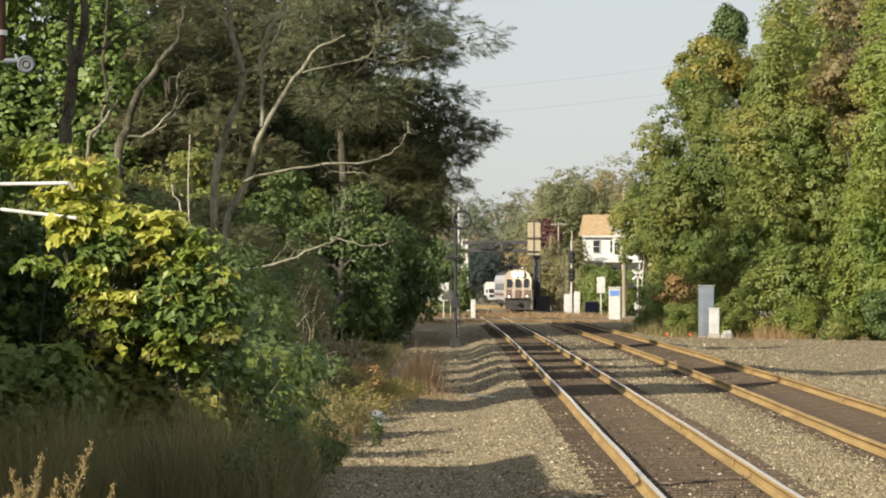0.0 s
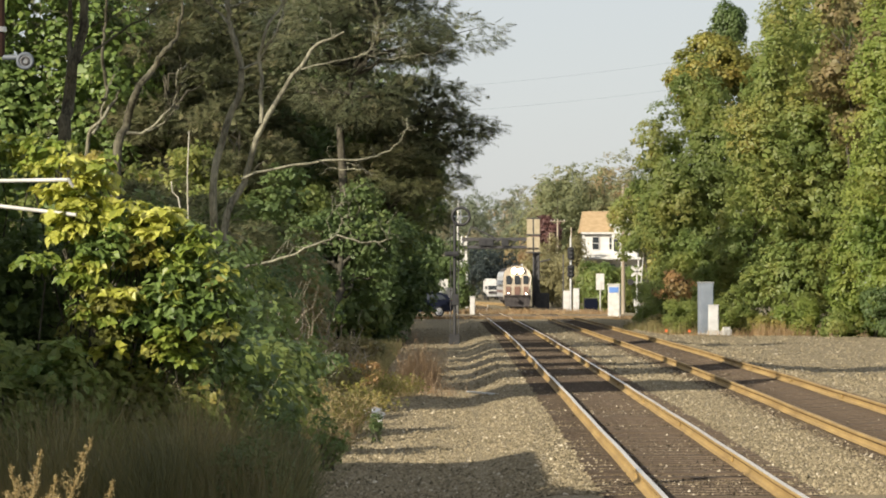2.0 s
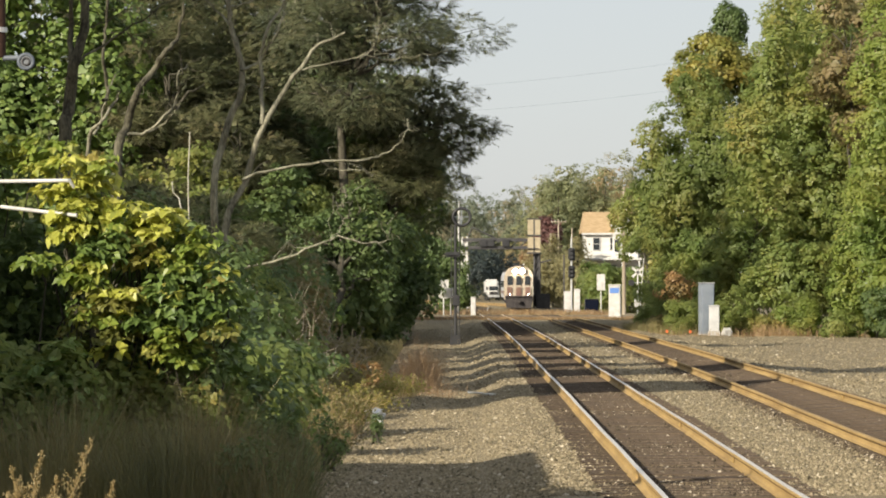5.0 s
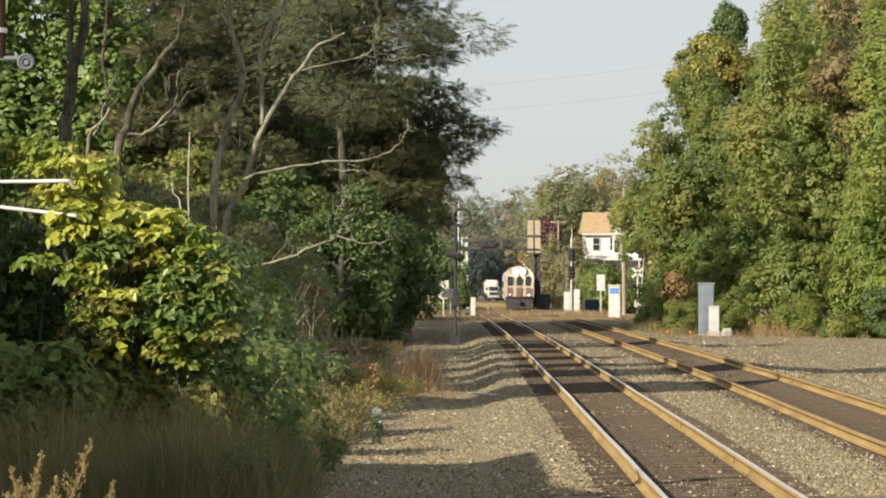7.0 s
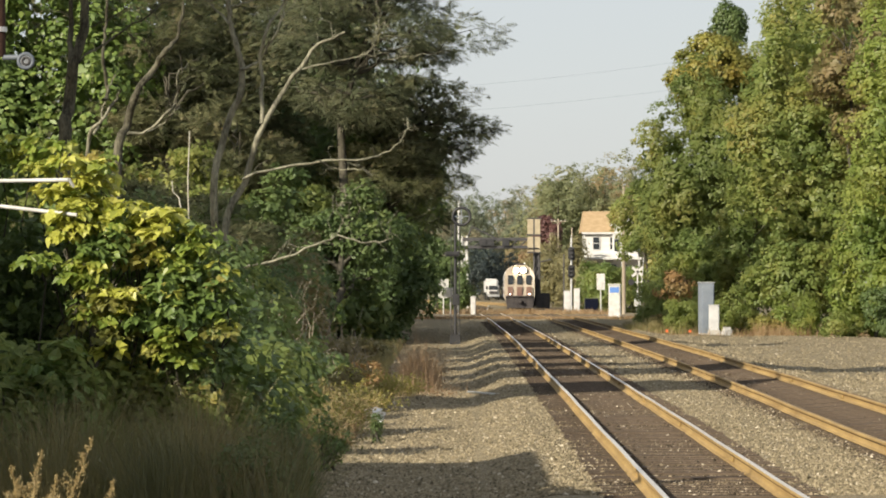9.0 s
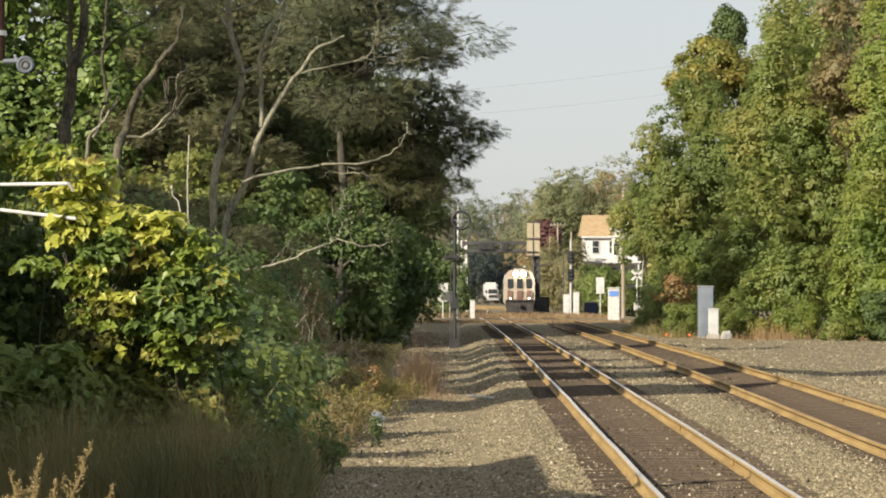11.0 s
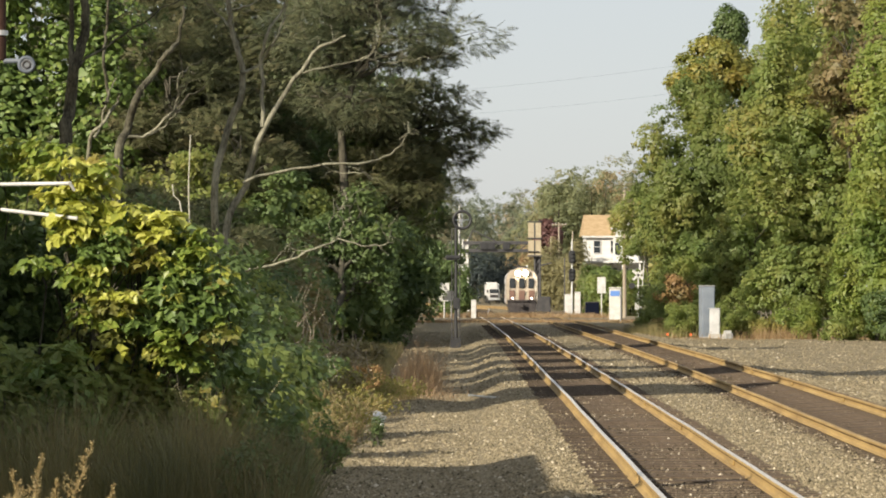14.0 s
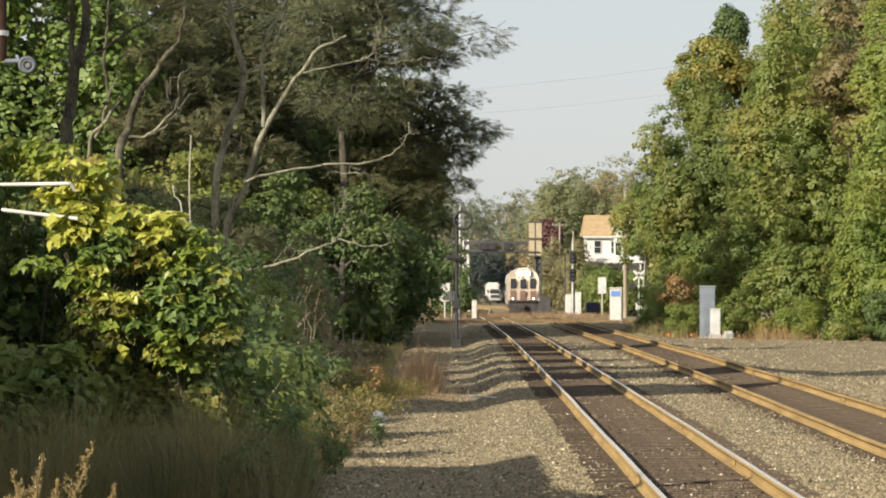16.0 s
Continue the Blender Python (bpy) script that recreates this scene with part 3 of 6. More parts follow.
def rail_shape(side, centre, lift, section):
    ys = np.concatenate([np.arange(-120, 6, 6.0), np.arange(6, 130, 2.0), np.arange(130, 640, 5.0)])
    n = len(section)
    v = np.zeros((len(ys), n, 3))
    waver = 0.003 * np.sin(ys * 0.55 + side) + 0.004 * np.sin(ys * 0.21 + 2 * side)
    for k, (a, b) in enumerate(section):
        v[:, k, 0] = centre(ys) + side * 0.7525 + a + waver
        v[:, k, 1] = ys
        v[:, k, 2] = RAIL_TOP - 0.163 + b + lift * (1 - 0.8 * rise(ys)) + 0.5 * waver - fall(ys)
    i, j = np.meshgrid(np.arange(len(ys) - 1), np.arange(n), indexing="ij")
    f = np.stack([i * n + j, i * n + (j + 1) % n, (i + 1) * n + (j + 1) % n, (i + 1) * n + j], -1).reshape(-1, 4)
    g = Geo()
    g.add(v, f)
    return g


CAP = [(-0.030, 0.1605), (0.030, 0.1605), (0.030, 0.1645), (-0.030, 0.1645)]


def build_track(name, centre, cant, shiny):
    ob = thing(name, "rusty steel railway track on dark timber ties", "railway track", "tracks")
    for side in (-1, 1):
        lift = cant if side > 0 else 0.0
        r = part("rail", rail_shape(side, centre, lift, RAIL), M_rail, ob, "rail with rusty golden-brown flanks")
        # thin dark strip: the head's shade, put into colour
        part("web", rail_shape(side, centre, lift, [(-0.0125, 0.098), (0.0125, 0.098), (0.0125, 0.12), (-0.0125, 0.12)]), M_headshade, r, "dark strip painted as the rail head's shade")
        part("running_surface", rail_shape(side, centre, lift, CAP), M_railtop if shiny else M_rail, r, "bright worn rail head" if shiny else "rusty rail head")
    plate = block((0, 0, 0), (0.024, 0.75, 0.07), 0.006)
    me = bpy.data.meshes.new("joint_bar")
    plate.to_mesh(me), plate.free()
    me.materials.append(M_rail)
    for y in np.arange(47, 150, 11.9):
        for side in (-1, 1):
            for face in (-1, 1):
                j = new("joint_bar", me)
                j.parent = ob
                j.location = (float(centre(y)) + side * 0.7525 + face * 0.022, y + 2 * side, RAIL_TOP - 0.163 + 0.075 + (cant if side > 0 else 0))
    return ob


track_1 = build_track("railway_track", centre_1, 0.0, True)
track_2 = build_track("railway_track", centre_2, 0.09, False)


# ---- level crossing, signals and trackside things ----
def disc_signal():
    ob = thing("signal_mast", "dark steel searchlight signal mast with round backing disc", "railway signal", at=(0.55, 161, -0.10))
    part("base", block((0, 0, 0.2), (0.5, 0.5, 0.5), 0.03), M_black, ob, "dark footing")
    part("mast", rod((0, 0, 0.3), (0, 0, 6.0), 0.075, 0.06), M_black, ob)
    d = part("disc_rim", ring((0.28, -0.12, 5.72), 0.385, 0.066), M_black, ob, "black ring", True)
    part("spoke", rod((0.28, -0.12, 5.33), (0.28, -0.12, 6.11), 0.018, None, 6), M_grey, d)
    part("spoke", rod((-0.11, -0.12, 5.72), (0.67, -0.12, 5.72), 0.018, None, 6), M_grey, d)
    part("lens_unit", rod((0.24, -0.16, 5.68), (0.24, 0.1, 5.68), 0.09, 0.07, 16), M_disc, ob, "small grey lamp unit")
    part("bracket", rod((0, 0, 5.5), (0.28, -0.06, 5.68), 0.03), M_iron, ob)
    part("marker_head", block((-0.14, -0.1, 4.05), (0.75, 0.35, 0.22), 0.08), M_black, ob)
    part("relay_case", block((0.02, -0.2, 2.0), (0.3, 0.3, 0.5), 0.03), M_black, ob)
    for s in (-0.18, 0.18):
        part("ladder_rail", rod((s, 0.35, 0.2), (s, 0.35, 5.4), 0.018, None, 6), M_iron, ob)
    for z in np.arange(0.5, 5.4, 0.32):
        part("rung", rod((-0.18, 0.35, z), (0.18, 0.35, z), 0.012, None, 6), M_iron, ob)


disc_signal()


def cabinets():
    a = thing("relay_cabinet", "tall grey-blue steel relay cabinet on gravel", "cabinet", at=(12.92, 177, 0.08), turn=12)
    part("body", block((0, 0, 1.33), (0.66, 0.6, 2.5), 0.03), M_grey, a)
    part("roof_cap", block((0, 0, 2.6), (0.72, 0.66, 0.05), 0.015), M_alu, a)
    part("door", block((0, -0.31, 1.35), (0.56, 0.03, 2.2), 0.01), M_grey, a)
    part("plinth", block((0, 0, 0.05), (0.74, 0.7, 0.14), 0.02), M_plaster, a)
    part("handle", block((0.2, -0.34, 1.35), (0.03, 0.04, 0.16), 0.008), M_iron, a)
    b = thing("battery_box", "smaller pale aluminium equipment box on a concrete foot", "cabinet", at=(13.2, 175.6, 0.08), turn=-6)
    part("body", block((0, 0, 0.85), (0.5, 0.45, 1.25), 0.03), M_alu, b)
    part("lid", block((0, 0, 1.49), (0.56, 0.52, 0.05), 0.015), M_alu, b)
    part("foot", block((0, 0, 0.12), (0.62, 0.6, 0.3), 0.03), M_plaster, b)
    c = thing("concrete_block", "pale broken concrete block lying on gravel", "block", at=(13.75, 175, 0.06), turn=25)
    bm = block((0, 0, 0.2), (0.5, 0.4, 0.42), 0.09)
    for v in bm.verts:
        v.co += Vector((random.uniform(-.05, .05), random.uniform(-.05, .05), random.uniform(-.05, .05)))
    part("lump", bm, M_white, c)
    for x, y in ((10.75, 174), (11.8, 173)):
        m = thing("marker_flag", "small orange marker flag on a wire", "marker", "marker flags", (x, y, 0.06))
        part("wire", rod((0, 0, 0), (0, 0, 0.34), 0.008, None, 6), M_iron, m)
        part("flag", block((0.05, 0, 0.28), (0.11, 0.015, 0.12), 0.004), M_orange, m)


cabinets()


def trackside_far():
    # white boards on posts by the street
    for x, y, w, z0, z1, lab in ((0.05, 262, 0.75, 1.25, 2.6, "white board sign on a pale post beside the street"), (12.7, 290, 0.66, 2.0, 3.3, "white rectangular sign on a post beside the street")):
        s = thing("board_sign", lab, "sign", "board signs", (x, y, 0.0))
        part("post", rod((0, 0.05, -0.05), (0, 0.05, z1 - 0.1), 0.05), M_white, s)
        part("board", block((0, 0, (z0 + z1) / 2), (w, 0.05, z1 - z0), 0.01), M_white, s)
    s = thing("board_sign", "small white side board on a short post", "sign", "board signs", (0.55, 262.5, 0.0))
    part("post", rod((0, 0.05, -0.05), (0, 0.05, 2.0), 0.04), M_white, s)
    part("board", block((0, 0, 1.65), (0.4, 0.05, 0.7), 0.01), M_white, s)
    # white equipment boxes
    for x, y, w, h in ((10.35, 300, 0.55, 1.9), (11.15, 300, 0.5, 2.1), (2.2, 262, 0.36, 1.35), (1.0, 264, 0.3, 1.2)):
        c = thing("equipment_case", "white painted metal equipment case by the crossing", "cabinet", "white equipment cases", (x, y, -0.02))
        part("body", block((0, 0, h / 2), (w, 0.5, h), 0.03), M_white, c)
        part("lid", block((0, 0, h + 0.02), (w + 0.06, 0.56, 0.05), 0.015), M_white, c)
        part("door", block((0, -0.26, h / 2), (w * 0.8, 0.02, h * 0.8), 0.005), M_white, c)
    k = thing("kiosk_cabinet", "tall white cabinet with a blue top panel", "cabinet", at=(11.37, 238.5, 0.0), turn=-8)
    part("body", block((0, 0, 1.1), (0.78, 0.7, 2.2), 0.04), M_white, k)
    part("panel", block((0, -0.36, 1.88), (0.62, 0.03, 0.36), 0.01), M_blue, k, "blue panel")
    part("roof_cap", block((0, 0, 2.25), (0.86, 0.78, 0.08), 0.02), M_white, k)
    q = thing("dark_cabinet", "low dark blue metal cabinet beside the street", "cabinet", at=(12.2, 296, -0.02))
    part("body", block((0, 0, 0.62), (1.15, 0.7, 1.25), 0.06), M_carpaint, q)
    part("lid", block((0, 0, 1.28), (1.22, 0.78, 0.07), 0.03), M_iron, q)
    # signal mast with two dark heads
    m = thing("signal_mast", "pale signal mast with two dark three-lamp heads", "railway signal", at=(10.75, 302, -0.05))
    part("mast", rod((0, 0, 0), (0, 0, 6.4), 0.09, 0.07), M_alu, m)
    for z in (5.1, 3.6):
        h = part("signal_head", block((0.0, -0.2, z), (0.55, 0.3, 1.05), 0.08), M_black, m, "black signal head")
        for dz in (-0.32, 0, 0.32):
            part("hood", rod((0, -0.55, z + dz + 0.03), (0, -0.34, z + dz), 0.12, 0.13, 12), M_black, h)
    part("finial", rod((0, 0, 6.4), (0, 0, 6.7), 0.03, 0.01), M_alu, m)
    q = thing("thin_pole", "thin dark steel pole beside the white cases", "pole", at=(10.1, 301, -0.05))
    part("shaft", rod((0, 0, 0), (0, 0, 4.9), 0.07, 0.06, 10), M_iron, q)
    part("cap", rod((0, 0, 4.9), (0, 0, 5.0), 0.09, 0.05, 10), M_iron, q)
    # street gate machine with raised arm and cross posts
    g = thing("crossing_gate", "white crossing gate machine with upright posts beside the street", "crossing gate", at=(14.9, 276, 0.0))
    part("machine", block((0, 0, 0.95), (0.5, 0.4, 0.6), 0.05), M_white, g)
    part("mast", rod((0, 0, -0.05), (0, 0, 3.6), 0.06), M_white, g)
    part("lamp_bar", rod((-0.55, 0, 2.5), (0.55, 0, 2.5), 0.03), M_white, g)
    for s in (-0.5, 0.5):
        part("lamp_disc", rod((s, -0.12, 2.5), (s, -0.06, 2.5), 0.24, None, 20), M_black, g)
    for a in (-40, 40):
        part("cross_blade", block((0, -0.08, 3.3), (1.1, 0.03, 0.2), 0.005, None, Euler((0, radians(a), 0)).to_matrix().to_4x4()), M_white, g)
    part("arm", rod((0.2, -0.2, 0.9), (0.45, -0.2, 4.4), 0.05, 0.03), M_white, g)
    part("counterweight", block((0.1, -0.2, 0.55), (0.3, 0.15, 0.3), 0.03), M_iron, g)


trackside_far()


def utility_pole(x, y, h, r, arms, label):
    p = thing("utility_pole", label, "utility pole", "utility poles", (x, y, -0.1))
    part("pole", rod((0, 0, 0), (0, 0, h), r, r * 0.7), M_timber, p)
    for z, w in arms:
        c = part("crossarm", block((0, -r, z), (w, 0.12, 0.14), 0.02), M_timber, p)
        for s in (-0.42, -0.2, 0.2, 0.42):
            part("insulator", rod((s * w, -r, z + 0.06), (s * w, -r, z + 0.28), 0.05, 0.03, 8), M_white, c)


utility_pole(14.25, 284, 10.2, 0.16, [], "weathered timber utility pole beside the street")
utility_pole(17.6, 550, 13.0, 0.17, [(12.6, 2.4)], "timber utility pole with one crossarm, far along the line")
utility_pole(19.5, 545, 11.6, 0.15, [], "bare pale timber pole far along the line")
utility_pole(16.7, 560, 11.0, 0.15, [], "bare pale timber pole far along the line")


def gantry():
    ob = thing("signal_gantry", "dark steel signal gantry over both tracks", "signal gantry", at=(2.6, 430, 0.35))
    wide = 8.6
    for i, (x, col) in enumerate(((0.0, M_white), (wide, M_iron))):
        for dx in (-0.35, 0.35):
            part("tower_leg", rod((x + dx, 0, -0.5), (x + dx * 0.8, 0, 8.4 if i == 0 else 7.0), 0.14, 0.11, 8), col, ob)
        for z in np.arange(0.6, 6.8, 0.9):
            part("tower_brace", rod((x - 0.34, 0, z), (x + 0.34, 0, z + 0.85), 0.07, None, 6), col, ob)
        part("tower_plate", block((x, 0.16, 4.0 if i == 0 else 3.4), (0.85, 0.05, 8.0 if i == 0 else 6.6), 0.01), col, ob)
    part("tower_finial", rod((-0.7, 0, -0.5), (-0.7, 0, 12.6), 0.13, 0.1), M_white, ob, "pale pole")
    for z in (7.05, 8.0):
        part("chord", block((wide / 2, 0, z), (wide + 0.6, 0.25, 0.4), 0.02), M_iron, ob)
    part("walkway", block((wide / 2, -0.35, 6.95), (wide + 0.4, 0.7, 0.1), 0.01), M_iron, ob)
    for k in range(8):
        x = wide * k / 8
        part("girder_brace", rod((x, 0, 7.05), (x + wide / 8, 0, 8.0), 0.07, None, 6), M_iron, ob)
    part("stay", rod((0.9, 0, 9.5), (4.2, 0, 7.9), 0.08, None, 6), M_iron, ob)
    part("stay_post", rod((0.35, 0, 8.2), (0.9, 0, 9.6), 0.08, None, 6), M_iron, ob)
    for x in (2.2, 3.1, 4.9):
        part("signal_unit", block((x, -0.4, 7.6), (0.9, 0.4, 0.9), 0.08), M_black, ob, "black signal head")
    for z in (9.5, 7.4):
        p = part("panel", block((wide - 0.35, -0.3, z), (1.55, 0.25, 1.8), 0.03), M_tanpanel, ob, "sun-faded tan panel")
        part("panel_strip", block((wide - 0.35, -0.44, z), (0.16, 0.05, 1.75), 0.01), M_iron, p)
        part("panel_frame", block((wide - 0.35, -0.3, z - 0.98), (1.75, 0.4, 0.16), 0.02), M_iron, p)
    part("panel_top", block((wide - 0.35, -0.3, 10.5), (1.8, 0.4, 0.14), 0.02), M_iron, ob)
    part("arm", rod((wide, 0, 5.2), (wide + 1.7, 0, 5.6), 0.08), M_iron, ob)
    part("base_cabinet", block((wide + 0.7, -0.5, 0.6), (1.7, 0.9, 2.0), 0.08), M_iron, ob)


gantry()


def box_truck():
    t = thing("box_truck", "white van-like truck parked beside the far line", "truck", at=(8.3, 600, 0.3), turn=4)
    part("cargo_box", block((0, 3.2, 2.25), (2.05, 5.0, 2.5), 0.3), M_white, t)
    c = part("cab", block((0, -0.4, 1.6), (1.95, 2.0, 2.0), 0.3), M_white, t)
    part("windscreen", block((0, -1.4, 2.0), (1.5, 0.06, 0.7), 0.02), M_glass, c)
    part("grille", block((0, -1.42, 1.2), (1.4, 0.06, 0.5), 0.02), M_under, c)
    part("bumper", block((0, -1.5, 0.7), (1.95, 0.2, 0.3), 0.04), M_alu, t)
    for s in (-1, 1):
        part("mirror", block((1.1 * s, -1.2, 2.0), (0.25, 0.12, 0.5), 0.03), M_black, c)
        for y in (-0.5, 4.2):
            part("wheel", rod((s * 0.75, y, 0.38), (s * 1.0, y, 0.38), 0.38, None, 20), M_tyre, t)


box_truck()


def house():
    h = thing("house", "white two-storey frame house with tan shingle roof", "house", at=(20.1, 428, 0.3))
    W, L, E, R = 6.4, 9.0, 9.0, 11.4
    part("wall", block((0, L / 2, E / 2 - 0.25), (W, L, E + 0.5), 0.02), M_siding, h)
    bm = bmesh.new()
    o = 0.45
    a = [bm.verts.new(p) for p in ((-W / 2 - o, -o, E - 0.15), (W / 2 + o, -o, E - 0.15), (W / 2 + o, L + o, E - 0.15), (-W / 2 - o, L + o, E - 0.15),
                                   (-W / 2 - 0.1, 3.2, R), (W / 2 - 0.6, 3.2, R), (W / 2 - 0.6, L - 3.2, R), (-W / 2 - 0.1, L - 3.2, R))]
    for f in ((0, 1, 5, 4), (1, 2, 6, 5), (2, 3, 7, 6), (3, 0, 4, 7), (4, 5, 6, 7), (3, 2, 1, 0)):
        bm.faces.new([a[i] for i in f])
    r = part("roof", bm, M_roof, h)
    part("eave_board", block((0, -o + 0.0, E - 0.26), (W + 2 * o, 0.12, 0.22), 0.01), M_white, r)
    part("chimney", block((1.6, 4.5, R + 0.2), (0.7, 0.7, 1.6), 0.03), M_white, r, "pale chimney")
    part("dormer", prism([(0.2, E - 0.3), (0.2, E + 0.7), (1.7, E + 1.8), (3.2, E + 0.7), (3.2, E - 0.3)], -0.9, 3.0), M_siding, r, "white gabled front")
    part("dormer_roof", prism([(-0.25, E + 0.55), (1.7, E + 2.0), (3.65, E + 0.55), (3.65, E + 0.85), (1.7, E + 2.3), (-0.25, E + 0.85)], -1.15, 3.2), M_white, r, "white gable boards")
    bay = part("bay", block((1.5, -0.5, 6.9), (3.0, 1.0, 3.4), 0.05), M_siding, h, "projecting white bay")
    for x in (0.5, 1.5, 2.5):
        part("bay_window", block((x, -1.02, 7.3), (0.6, 0.08, 1.4), 0.02), M_glass, bay)
    for z in (7.55, 4.35, 1.5):
        for x in (-1.9, 0.1, 1.4):
            w = part("window", block((x, -0.05, z), (0.95, 0.12, 1.55), 0.02), M_white, h, "white-framed window")
            for s in (-1, 1):
                part("pane", block((x, -0.125, z + 0.37 * s), (0.72, 0.04, 0.66), 0.01), M_glass, w)
        part("belt_course", block((0, -0.06, z - 1.35), (W + 0.1, 0.14, 0.18), 0.01), M_white, h)
    p = part("porch_roof", block((0, -1.1, 5.75), (W + 0.4, 2.3, 0.28), 0.05), M_white, h, "white porch roof")
    for x in (-3.1, -1.1, 1.1, 3.1):
        part("porch_post", rod((x, -2.0, -0.5), (x, -2.0, 5.7), 0.11, None, 10), M_white, p)


house()


def near_mast():
    m = thing("yard_pole", "rust-brown pole with a round floodlight and white pipe arms", "light pole", at=(-4.50, 36.5, -0.05))
    part("pole", rod((-0.14, 0, 0), (-0.14, 0, 6.2), 0.06, 0.06), M_rustpole, m)
    part("sleeve", rod((0, 0, 5.03), (0, 0, 6.2), 0.075, 0.07, 16), M_rustpole, m, "rust-brown upper tube")
    for z in (3.77, 3.52):
        part("arm_clamp", rod((-0.15, 0, z), (0.02, -0.08, z), 0.03, None, 8), M_rustpole, m)
    part("band", rod((0, 0, 5.28), (0, 0, 5.33), 0.09, None, 16), M_alu, m, "metal band")
    a = part("lamp_arm", rod((0.05, -0.02, 5.02), (0.22, -0.06, 5.02), 0.026), M_lampgrey, m)
    part("lamp_rim", ring((0.29, -0.1, 4.98), 0.072, 0.02), M_lampgrey, a, "pale grey rim", True)
    part("lamp_body", rod((0.29, -0.08, 4.98), (0.29, 0.08, 4.98), 0.08, 0.045, 20), M_lampgrey, a)
    part("lamp_glass", rod((0.29, -0.11, 4.98), (0.29, -0.085, 4.98), 0.055, None, 20), M_disc, a)
    part("lamp_ring", ring((0.29, -0.113, 4.98), 0.036, 0.010), M_iron, a, "dark inner ring", True)
    part("pipe_arm", rod((0, -0.1, 3.77), (0.76, -0.45, 3.77), 0.019), M_white, m, "white pipe arm")
    part("pipe_elbow", rod((0.76, -0.45, 3.78), (0.81, -0.42, 3.70), 0.019, 0.014), M_white, m)
    part("pipe_arm", rod((0, -0.05, 3.52), (0.84, -0.4, 3.42), 0.019), M_white, m, "white pipe arm")


near_mast()


def cables():
    for z0, z1 in ((13.1, 17.9), (14.6, 19.9)):
        c = thing("overhead_cable", "thin grey cable strung between two poles", "cable", "overhead cables", (0, 240, 0))
        g = Geo()
        s = np.linspace(0, 1, 25)
        tube(g, np.stack([-10.8 + 43.2 * s, -0.17 + 0 * s, z0 + (z1 - z0) * s - 0.85 * np.sin(np.pi * s)], 1), np.full(25, 0.008), 5)
        part("strand", g, M_grey, c)
    utility_pole(-10.8, 240, 15.2, 0.15, [(12.9, 1.6), (14.4, 1.6)], "timber utility pole that carries two cables")
    utility_pole(32.4, 240, 20.5, 0.16, [(17.7, 1.6), (19.7, 1.6)], "tall timber utility pole that carries two cables")


cables()


# an unseen plain building beside the line, assumed from the straight-edged shade over the weeds and the stone
def line_building():
    b = thing("trackside_building", "unseen plain grey building beside the line, assumed from its shade", "building", at=(0, 0, 0))
    part("wall", block((-12.0, 28.1, 2.45), (8.0, 8.2, 5.2), 0.03), M_plaster, b)
    part("lean_to", block((-6.8, 27.1, 2.3), (2.4, 6.2, 4.8), 0.03), M_plaster, b)
    # low block added out of view to shade the climber's lower left
    part("climber_shade_block", block((-7.0, 32.75, 1.93), (2.0, 5.0, 4.06), 0.03), M_plaster, b)
    # no known chimney: an added upright block that darkens the climber's hollow
    part("chimney", block((-6.5, 35.5, 2.3), (1.0, 1.6, 4.9), 0.03), M_plaster, b)
    part("annex", block((-10.1, 39.8, 2.6), (8.0, 9.0, 5.7), 0.03), M_plaster, b)


line_building()


